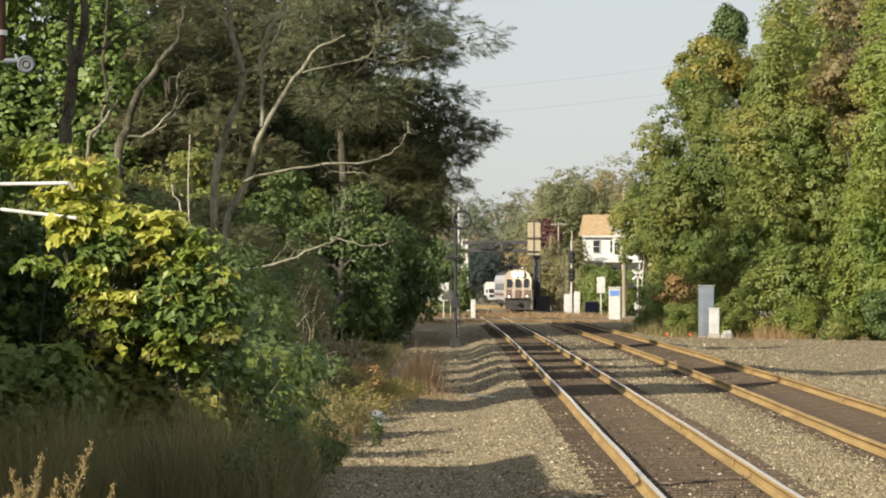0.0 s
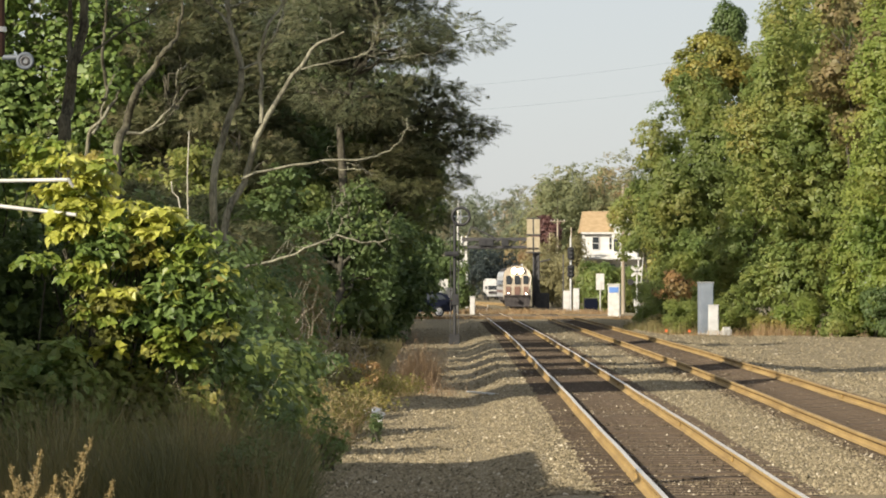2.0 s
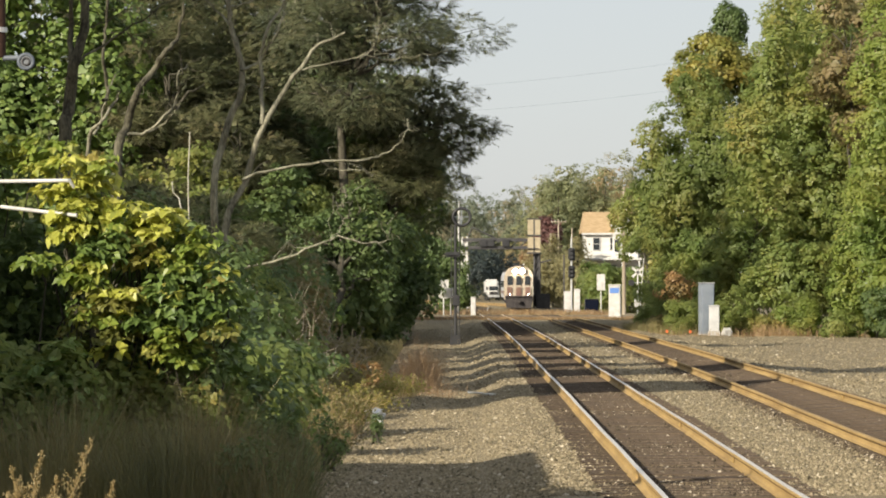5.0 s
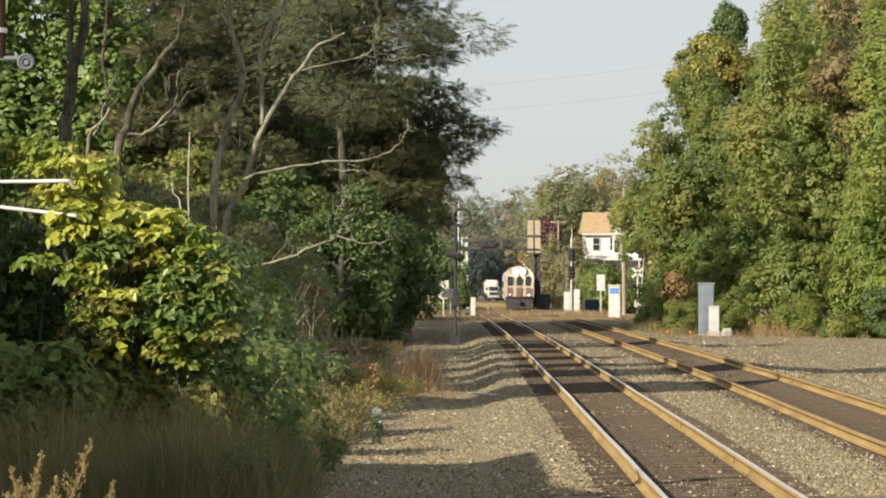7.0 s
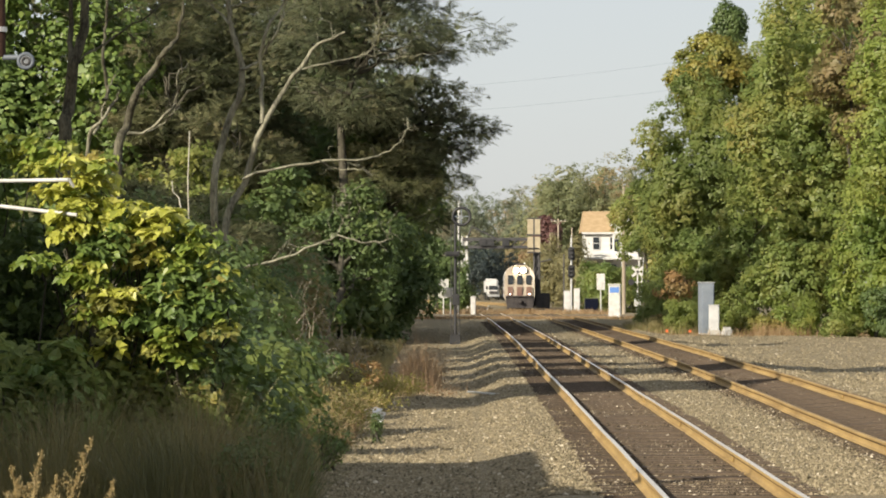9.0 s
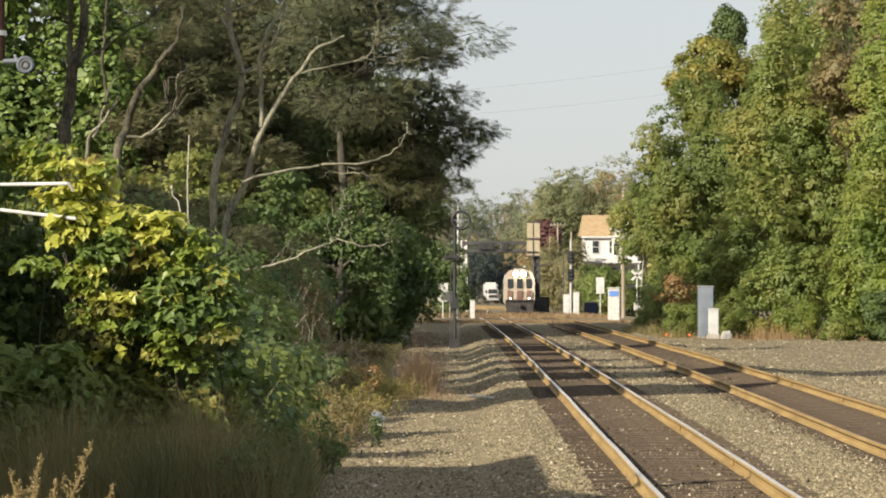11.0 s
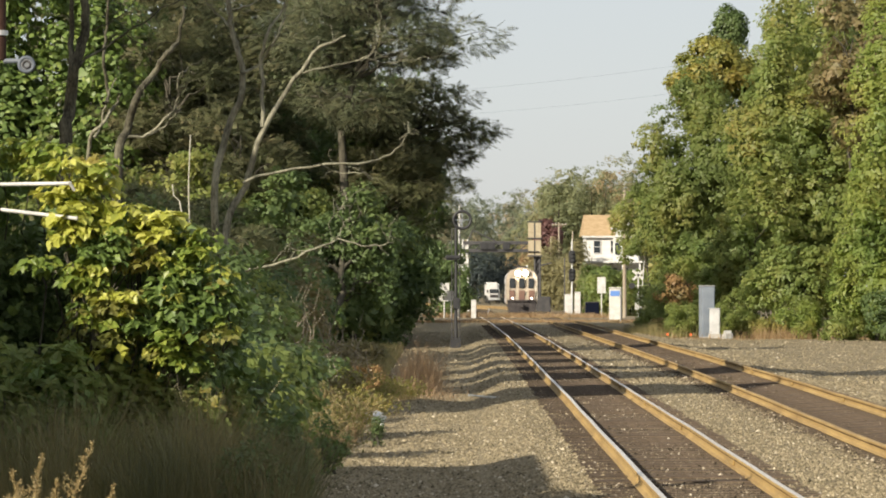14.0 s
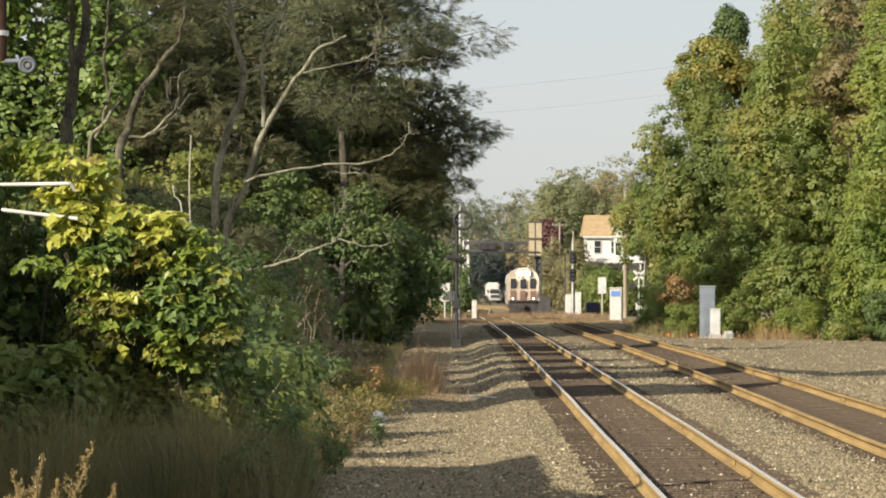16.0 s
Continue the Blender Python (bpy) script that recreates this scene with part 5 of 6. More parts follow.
def dead_brush(x, y, h, seed):
    rng = np.random.default_rng(seed)
    ob = thing("dead_brush", "tangled dry brush with a few golden leaves", "shrub", "dry brush", (x, y, -0.02))
    g, s = Geo(), Geo()
    for _ in range(46):
        a = (rng.normal(0, 0.16), rng.normal(0, 0.2), 0)
        e = (a[0] + rng.normal(0, 0.26), a[1] + rng.normal(0, 0.2), h * rng.uniform(0.4, 1.1))
        line = bent(a, e, rng, 0.2, 5)
        tube(s, line, np.linspace(0.008, 0.003, 5), 4)
        p = line[2:].repeat(4, axis=0) + rng.normal(0, 0.05, (12, 3))
        leaf_cards(g, p, unit(rng, 12), 0.07, rng, 0.55)
    part("leaves", g, M_gold if seed % 2 else M_brownleaf, ob, "dry golden leaves")
    tagged(part("stemwork", s, M_seed, ob, smooth=True), kind="stuff")


def dead_stems(x, y, h, seed):
    rng = np.random.default_rng(seed)
    ob = thing("dead_stalks", "thin grey dead stalks and dry vines", "weed", "dead stalks", (x, y, -0.03))
    g = Geo()
    for _ in range(12):
        a = np.array((rng.normal(0, 0.3), rng.normal(0, 0.3), 0))
        tube(g, bent(a, a + (rng.normal(0, 0.35), rng.normal(0, 0.2), h * rng.uniform(0.6, 1.1)), rng, 0.12, 7), np.linspace(0.012, 0.004, 7), 4)
    tagged(part("stalkwork", g, M_timber, ob, smooth=True), kind="stuff")


for i, (x, y, h) in enumerate(((-3.4, 86, 2.6), (-2.7, 90, 2.2), (-4.3, 82, 2.8), (-2.2, 82, 1.6), (-3.0, 74, 2.2))):
    dead_stems(x, y, h, 401 + i)
for i, (x, y, h) in enumerate(((-1.95, 72, 0.7), (-1.7, 68, 0.6), (-1.75, 64, 0.55), (-2.1, 60, 0.6), (-1.45, 74, 0.45), (-2.4, 66, 0.8), (-1.35, 82, 0.6), (-1.9, 57, 0.5), (-0.9, 84, 0.5))):
    dead_brush(x, y, h, 301 + i)

# broad-leaved weeds in front of the climber
_r = random.Random(77)
for i in range(8):
    x, y = -4.4 + 1.0 * ((i * 0.618) % 1.0), 34.6 + 1.2 * ((i * 0.382 + 0.1) % 1.0)
    shrub("broad-leaved dark green weed clump in shade", (x, y, -0.03), (_r.uniform(0.35, 0.5), 0.3, _r.uniform(0.85, 1.1)), (M_vinegreen, M_mid)[i % 2], 170 + i, leaf=0.11, lobes=12, clumps=80, per=10, clump=0.14, aspect=0.8, name="weed_clump", group="weed clumps", broad=True)
for i, (x, y, h) in enumerate(((-1.72, 35.0, 0.72), (-1.72, 38.0, 0.5), (-1.9, 41.0, 0.5), (-1.75, 31.6, 0.72), (-1.6, 32.2, 0.62))):
    shrub("dark green weed clump at the gravel's edge", (x, y, -0.03), (0.34, 0.35, h), M_deep, 195 + i, leaf=0.08, lobes=10, clumps=90, per=24, clump=0.11, aspect=0.5, name="weed_clump", group="weed clumps")

# right side: a wall of mixed trees
FINE = dict(leaf=0.19, per=52, clump=0.40, loose=0.35, soften=0.75)
RT = dict(leaf=0.24, per=40, clump=0.42, loose=0.35, soften=0.75, lobe_size=0.32)
tree("tall tree with golden-tinged top", (15.7, 216, 0), 18, (0, 0, 8.0), (4.6, 4, 8.2), M_mid, 71, lobes=54, lobe_size=0.26, clumps=1500, group="right-hand trees", **FINE)
tree("tall green tree in a dense row", (19.2, 190, 0), 18, (0, 0, 8.2), (4.6, 4, 9.4), M_olive, 72, lobes=54, lobe_size=0.26, clumps=1600, group="right-hand trees", **FINE)
tree("tall green tree in a dense row", (23.2, 176, 0), 19, (0, 0, 8.0), (4.8, 4, 10.2), M_bright, 73, lobes=54, lobe_size=0.26, clumps=1600, group="right-hand trees", **FINE)
tree("tall olive tree behind the row", (24.5, 226, 0), 22, (0, 0, 12), (6.0, 4, 10.5), M_olive, 74, lobes=34, clumps=850, group="right-hand trees", **RT)
tree("tall olive tree behind the row", (21.4, 222, 0), 21, (0, 0, 13), (4.2, 3.5, 8.2), M_olive, 81, lobes=26, clumps=750, group="right-hand trees", **RT)
tree("gold-topped crown of a tall tree", (16.5, 221, 0), 20, (0, 0, 15.3), (3.1, 2.8, 2.6), M_goldtop, 75, lobes=18, clumps=500, group="right-hand trees", **RT)
tree("brown-tinged crown within the row", (20.9, 184, 0), 17, (0, 0, 13.4), (2.6, 2.2, 4.2), M_brownleaf, 85, lobes=16, clumps=170, group="right-hand trees", **RT)
tree("brown-tinged crown within the row", (24.3, 178, 0), 12, (0, 0, 7.6), (2.0, 2.0, 3.6), M_brownleaf, 86, lobes=14, clumps=200, group="right-hand trees", **RT)
tree("brown-tinged crown behind the row", (24.2, 206, 0), 21, (0, 0, 16.6), (3.0, 2.5, 3.4), M_brownleaf, 87, lobes=18, clumps=420, group="right-hand trees", **RT)
tree("slender dark tree that rises above the row", (20.7, 262, 0), 24, (0, 0, 20.7), (1.1, 1.0, 1.8), M_deep, 76, leaf=0.2, lobes=12, clumps=260, per=30, clump=0.3, lobe_size=0.6)
tree("small yellow-green tree beside the street", (15.0, 270, 0), 10, (0, 0, 6.9), (2.4, 2, 3.1), M_olive, 77, leaf=0.2, lobes=16, clumps=420, per=36, clump=0.34, trunk_r=0.1)
tree("green tree beside the street", (15.3, 236, 0), 9, (0, 0, 4.2), (2.2, 2, 4.3), M_olive, 78, leaf=0.2, lobes=16, clumps=420, per=36, clump=0.34, trunk_r=0.1)
tree("dense green tree behind the cabinets", (16.0, 186, 0), 8, (0, 0, 3.8), (2.6, 1.8, 3.8), M_olive, 79, leaf=0.18, lobes=16, clumps=450, per=38, clump=0.3, trunk_r=0.1)
for i, (x, y, r, h, m) in enumerate(((17.9, 181, 2.2, 5.2, M_olive), (22.4, 170, 2.2, 5.4, M_bright), (14.3, 200, 2.0, 5.4, M_olive), (14.7, 222, 2.0, 4.8, M_mid))):
    tree("bushy green young tree before the row", (x, y, 0), h, (0, 0, h * 0.5), (r, 1.5, h * 0.52), m, 82 + i, leaf=0.2, lobes=16, clumps=330, per=36, clump=0.26, trunk_r=0.07, group="right-hand trees")
tree("dark green tree in a dense row", (20.6, 172, 0), 8, (0, 0, 3.4), (2.4, 1.6, 3.6), M_bright, 80, leaf=0.18, lobes=16, clumps=430, per=38, clump=0.3, trunk_r=0.1)
for i, (x, y, r, m) in enumerate(((11.6, 189, (1.1, 1, 1.3), M_olive), (11.7, 179.5, (0.9, 0.7, 0.85), M_olive), (12.4, 181, (0.8, 0.5, 1.0), M_olive), (10.9, 181, (0.7, 0.6, 0.5), M_brownleaf), (12.2, 196, (1.2, 1, 1.1), M_olive), (14.9, 181, (1.2, 1, 1.2), M_olive), (16.1, 179, (1.0, 1, 0.6), M_gold), (17.4, 176, (1.2, 1, 1.1), M_bright),
                                  (19.0, 171, (1.0, 1, 0.6), M_olive), (20.9, 168.5, (1.1, 1, 1.3), M_deep), (12.4, 208, (1.4, 1, 1.4), M_olive), (13.9, 180, (0.8, 0.8, 0.8), M_olive))):
    shrub("low autumn-tinted shrub at the foot of the trees", (x, y, 0), r, m, 90 + i, leaf=0.13, clumps=int(90 * r[0] * r[2]) + 60, per=25, clump=0.22, group="tree-foot shrubs")

tree("young tree with russet autumn leaves", (11.75, 181, 0), 3.4, (0, 0, 2.5), (1.0, 0.7, 0.8), M_rust, 88, leaf=0.14, lobes=14, lobe_size=0.3, clumps=80, per=22, clump=0.2, trunk_r=0.05)

# beyond the street
tree("dark maroon tree far along the line", (18.7, 640, 0), 15, (0, 0, 11.6), (2.5, 2.4, 2.9), M_maroon, 111, leaf=0.45, lobes=14, clumps=260, per=36, clump=0.7)
for i, (x, y, h, r) in enumerate(((13.8, 450, 7.0, 2.2), (15.6, 424, 8.2, 2.2), (17.2, 418, 5.6, 1.8), (15.0, 500, 9.4, 2.4))):
    tree("thin brownish tree beside the far line", (x, y, 0), h, (0, 0, h * 0.52), (r, 2, h * 0.5), M_brush, 120 + i, leaf=0.24, lobes=14, clumps=260, per=30, clump=0.45, trunk_r=0.09, group="far brush")
# the three bluish trees at y 640 to 650 carry painted hazy shade
for i, (x, y, h, r, m) in enumerate(((14.9, 330, 4.6, 2.0, M_olive), (17.4, 335, 5.2, 2.4, M_olive), (20.2, 340, 6.0, 2.4, M_gold), (1.9, 405, 5.0, 1.4, M_deep), (18.9, 400, 5.4, 2.6, M_mid), (16.6, 396, 5.5, 1.9, M_mid), (-0.4, 300, 7.0, 2.2, M_deep), (5.4, 640, 9.8, 2.8, M_shadeblue), (8.4, 646, 10.4, 2.8, M_shadeblue), (11.4, 650, 9.6, 2.4, M_shadeblue), (-3.2, 262, 6.0, 2.5, M_deep))):
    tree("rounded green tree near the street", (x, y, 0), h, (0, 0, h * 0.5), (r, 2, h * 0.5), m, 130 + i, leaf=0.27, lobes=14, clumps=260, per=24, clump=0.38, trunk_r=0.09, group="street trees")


def far_woods():
    rng = np.random.default_rng(150)
    g, knoll, st = Geo(), Geo(), Geo()
    spots = []
    for _ in range(44):
        spots.append((rng.uniform(-14, 62), rng.uniform(980, 1150), rng.uniform(27.8, 30.2)))
    for _ in range(30):
        x = rng.uniform(20.5, 46)
        spots.append((x, rng.uniform(780, 850), 30.2 - 0.03 * (x - 34) ** 2 + rng.uniform(-2.0, 0)))
    for _ in range(16):
        spots.append((rng.uniform(2, 20), rng.uniform(700, 800), rng.uniform(9, 13)))
    for x, y, h in spots:
        r = h * rng.uniform(0.2, 0.28)
        pts, out, lc, cc, w, lr = boughs(rng, (x, y, h * 0.55), (r, r, h * 0.45), 22, 150, 17, 0.95)
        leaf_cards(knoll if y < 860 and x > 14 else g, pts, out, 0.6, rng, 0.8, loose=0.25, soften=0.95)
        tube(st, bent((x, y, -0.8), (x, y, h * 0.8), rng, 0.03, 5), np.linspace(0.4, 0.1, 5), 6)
    w = part("far_woods", g, M_farhaze)
    tagged(w, "far woods of mixed autumn trees, haze put into pale leaf colours", "woods", kind="stuff")
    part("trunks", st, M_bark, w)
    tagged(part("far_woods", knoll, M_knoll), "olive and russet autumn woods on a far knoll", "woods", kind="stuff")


far_woods()


# ---- grasses and litter ----
def grasses():
    rng = np.random.default_rng(200)
    x = rng.uniform(-4.7, -1.45, 9500)
    tall = np.interp(x, [-4.7, -4.0, -3.0, -2.0, -1.45], [1.45, 1.6, 1.7, 1.58, 1.2]) * (1 + 0.12 * np.sin(5.3 * x + 1) + 0.08 * np.sin(13 * x))
    t = tagged(part("weeds", blades(9500, x, rng.uniform(31.2, 35.6, 9500), tall, 0.011, rng, -0.02, 0.3, 3), M_weeds), "tall shaggy olive-brown weeds in shade", "weeds", kind="stuff")
    # these stalks carry part of their shade in the leaf colour
    t = tagged(part("dark_weeds", blades(7000, (-2.7, -1.3), (30.5, 34.5), 1.45, 0.011, rng, -0.02, 0.3, 3), M_weedshade), "olive stalky weeds with shade darkened into their colour", "weeds", kind="stuff")
    t = tagged(part("verge_grass", blades(9000, (-3.4, -1.65), (47, 150), 0.45, 0.02, rng, -0.02, 0.4), M_weeds), "rough grass along the gravel's edge", "grass", kind="stuff")
    t = tagged(part("edge_grass", blades(2200, (-2.5, -1.5), (56, 90), 0.42, 0.014, rng, 0.0, 0.35), M_drygrass), "tawny dry grass at the gravel edge", "grass", kind="stuff")
    n = 1700
    x = 0.12 + rng.choice([-1.05, -0.9, -0.75, -0.6, -0.3], n, p=[0.25, 0.25, 0.2, 0.2, 0.1]) + rng.normal(0, 0.2, n)
    t = tagged(part("dry_grass", blades(n, x, rng.choice([91, 95, 101, 108], n) + rng.normal(0, 2.4, n), rng.choice([0.5, 0.8, 1.3], n, p=[0.5, 0.35, 0.15]), 0.009, rng, -0.1, 0.6), M_russetgrass), "russet dry grass beside the line", "grass", kind="stuff")
    n = 520
    t = tagged(part("dry_grass", blades(n, -0.66 + rng.normal(0, 0.24, n), 98 + rng.normal(0, 1.6, n), rng.choice([0.8, 1.2, 1.5], n), 0.012, rng, -0.1, 0.45), M_russetgrass), "tall tuft of russet dry grass beside the line", "grass", kind="stuff")
    n = 700
    t = tagged(part("low_dry_grass", blades(n, rng.normal(-0.35, 0.5, n), rng.normal(86, 3.0, n), rng.choice([0.16, 0.3], n), 0.010, rng, -0.06, 0.8), M_russetgrass), "sparse low russet grass on the gravel", "grass", kind="stuff")
    t = tagged(part("far_verge_grass", blades(6000, (9.9, 23), (173, 205), 0.5, 0.025, rng, 0.0, 0.35), M_drygrass), "dry straw-coloured grass at the foot of the trees", "grass", kind="stuff")
    t = tagged(part("dry_scrub", blades(2600, (9.3, 12.7), (178, 187), 0.85, 0.022, rng, 0.0, 0.5), M_weeds), "brownish dry scrub in front of the shrubs", "scrub", kind="stuff")
    t = tagged(part("straw_tuft", blades(900, (15.2, 17.8), (174.5, 178), 0.8, 0.022, rng, 0.0, 0.4), M_drygrass), "straw-coloured grass tuft at the foot of the trees", "grass", kind="stuff")
    t = tagged(part("street_verge_grass", blades(5000, (-2, 15), (231, 239.3), 0.22, 0.05, rng, 0.30, 0.4), M_drygrass), "short dry grass before the street", "grass", kind="stuff")
    yy = rng.uniform(262, 300, 9000)
    t = tagged(part("crossing_grass", blades(9000, centre_2(yy) - 4.05 + rng.uniform(-5.0, 9.0, 9000), yy, rng.choice([0.16, 0.3, 0.5], 9000), 0.06, rng, 0.30 - fall(yy), 0.4), M_drygrass), "brown dry grass over the line beyond the street", "grass", kind="stuff")
    # straw-coloured plumes close to the camera, with side sprays that rise along a leaning stalk
    for x, z, h, lean, wide in ((-2.887, 1.49, 0.42, 0.10, 0.10), (-2.52, 1.57, 0.50, 0.22, 0.15), (-3.10, 1.37, 0.36, -0.05, 0.16), (-2.37, 1.27, 0.30, 0.10, 0.10), (-2.78, 1.30, 0.26, 0.06, 0.09)):
        p = thing("seed_plume", "straw-coloured feathery weed plume", "weed", "seed plumes", (x, 26, -0.05))
        g, s = Geo(), Geo()
        stalk = np.array([(-lean - 0.1, 0, 0), (-lean - 0.04, 0, (z - h) * 0.6), (-lean, 0, z - h), (-lean * 0.45, 0, z - h * 0.45), (0, 0, z + 0.05)])
        tube(s, stalk, np.linspace(0.006, 0.002, 5), 5)
        for q in np.linspace(0.0, 0.97, 30):
            at = np.array([np.interp(q, [0, 0.55, 1], stalk[2:, k]) for k in range(3)])
            a, reach = rng.uniform(0, 2 * np.pi), wide * (1.05 - q) * rng.uniform(0.6, 1.1)
            end = at + np.array([math.cos(a) * reach, math.sin(a) * reach * 0.7, reach * rng.uniform(0.7, 1.3)])
            tube(s, np.array([at, (at + end) / 2 + (0, 0, 0.01), end]), [0.002, 0.0015, 0.001], 3)
            n = int(6 + 130 * reach)
            c = at + (end - at) * rng.uniform(0.1, 1.05, n)[:, None] + rng.normal(0, 0.006, (n, 3))
            leaf_cards(g, c, np.tile((end - at) / np.linalg.norm(end - at), (n, 1)), 0.022, rng, 0.4, 0.2, 0.3, -0.8, wild=0.5)
        tagged(part("plume", g, M_seed, p), kind="stuff")
        part("stalk", s, M_seed, p)


grasses()


def litter():
    for x, y, s, m, nm, lab, sd in ((-1.4, 71.5, 0.46, M_bag, "plastic_sheet", "crumpled white plastic sheet on the gravel", 3), (-1.2, 69.5, 0.14, M_bag, "plastic_scrap", "small white scrap on the gravel", 4),
                                    (-1.75, 48.6, 0.3, M_ballast, "rock", "grey rock at the gravel's edge", 5), (-1.9, 50, 0.26, M_ballast, "rock", "grey rock at the gravel's edge", 6)):
        o = thing(nm, lab, "litter" if "plastic" in nm else "rock", at=(x, y, 0.0))
        bm = bmesh.new()
        bmesh.ops.create_icosphere(bm, subdivisions=3, radius=s / 2)
        for v in bm.verts:
            k = noise.noise(v.co * 9 + Vector((sd, 0, 0)))
            v.co *= 1 + 0.7 * k
            v.co.z = v.co.z * (0.55 if "plastic" in nm else 0.6) + s * 0.15
        part("lump", bm, m, o)
    pipe = thing("steel_bar", "thin pale steel bar lying on the gravel", "bar", at=(0.6, 86, 0.08))
    part("shaft", rod((0, 0, 0), (0.7, -3.0, 0.03), 0.025), M_alu, pipe)


litter()


# ---- train and car ----
SHELL = [(-1.5, 1.05), (-1.52, 2.4), (-1.5, 3.5), (-1.36, 3.98), (-1.0, 4.34), (-0.5, 4.52), (0, 4.57), (0.5, 4.52), (1.0, 4.34), (1.36, 3.98), (1.5, 3.5), (1.52, 2.4), (1.5, 1.05)]


def bogie(ob, y):
    b = part("bogie", block((0, y, 0.55), (2.3, 3.0, 0.45), 0.06), M_under, ob)
    for dy in (-1.1, 1.1):
        for s in (-1, 1):
            part("wheel", rod((s * 0.68, y + dy, 0.46), (s * 0.82, y + dy, 0.46), 0.46, None, 20), M_under, b)


def locomotive():
    ob = thing("locomotive", "cream passenger locomotive with lit headlights, approaching", "locomotive")
    part("body", prism(SHELL, 0, 19.5, None, 0.7), M_cream, ob)
    for x in (-0.92, 0.0, 0.92):
        part("front_window", block((x, 0.16, 3.05), (0.56, 0.12, 0.95), 0.06), M_glass, ob, "dark windscreen pane")
    for x in (-0.98, 0.0, 0.98):
        part("nose_panel", block((x, -0.02, 1.85), (0.6, 0.1, 1.0), 0.04), M_brown, ob, "red-brown nose panel")
    part("anticlimber", block((0, -0.25, 1.36), (2.9, 0.6, 0.16), 0.04), M_under, ob)
    part("pilot", prism([(-1.3, 0.18), (-1.45, 1.3), (1.45, 1.3), (1.3, 0.18)], -0.35, 0.3), M_under, ob, "dark pilot plate")
    part("coupler", block((0, -0.65, 0.85), (0.35, 0.7, 0.35), 0.06), M_under, ob)
    h = part("headlight_box", block((0, 0.36, 4.02), (1.5, 0.35, 0.5), 0.1), M_cream, ob)
    for x in (-0.36, 0.36):
        part("headlight", rod((x, 0.14, 4.02), (x, 0.2, 4.02), 0.26, None, 24), M_lamp, h, "lit warm white headlight")
    for x in (-0.95, 0.95):
        part("ditch_light", rod((x, -0.62, 1.60), (x, -0.54, 1.60), 0.05, None, 16), M_lamp, ob, "lit ditch light")
        part("ditch_light_bracket", block((x, -0.45, 1.52), (0.2, 0.2, 0.2), 0.03), M_under, ob)
    for x in (-1.25, 1.25):
        part("handrail", rod((x, -0.1, 1.3), (x, 0.0, 3.0), 0.03), M_cream, ob)
    part("underframe", block((0, 10, 0.8), (2.6, 18, 0.5), 0.05), M_under, ob)
    part("roof_vent", block((0, 8, 4.62), (1.2, 4, 0.25), 0.05), M_under, ob)
    part("horn", rod((0.5, 1.4, 4.72), (0.5, 1.0, 4.72), 0.05, 0.1), M_alu, ob)
    bogie(ob, 3.2), bogie(ob, 16)
    return ob


def coach():
    ob = thing("passenger_coach", "pale metal passenger coach behind the locomotive", "railway coach", "coaches")
    part("body", prism(SHELL, 0.3, 25.3), M_alu, ob)
    part("roof", prism([(-1.3, 4.12), (-1.0, 4.4), (-0.5, 4.57), (0, 4.62), (0.5, 4.57), (1.0, 4.4), (1.3, 4.12)], 0.25, 25.35), M_under, ob, "dark sooty roof")
    for s in (-1, 1):
        for k in range(9):
            part("window", block((s * 1.52, 3.2 + 2.3 * k, 2.65), (0.05, 1.5, 0.8), 0.02), M_glass, ob)
        part("stripe", block((s * 1.52, 12.8, 1.7), (0.03, 24.4, 0.35), 0.005), M_brown, ob)
    part("underframe", block((0, 12.8, 0.8), (2.6, 23, 0.5), 0.05), M_under, ob)
    bogie(ob, 3.6), bogie(ob, 22)
    return ob


loco = locomotive()
coaches = [coach()]
coaches += [copy_thing(coaches[0], pose(0, 0, 0)) for _ in range(1)]


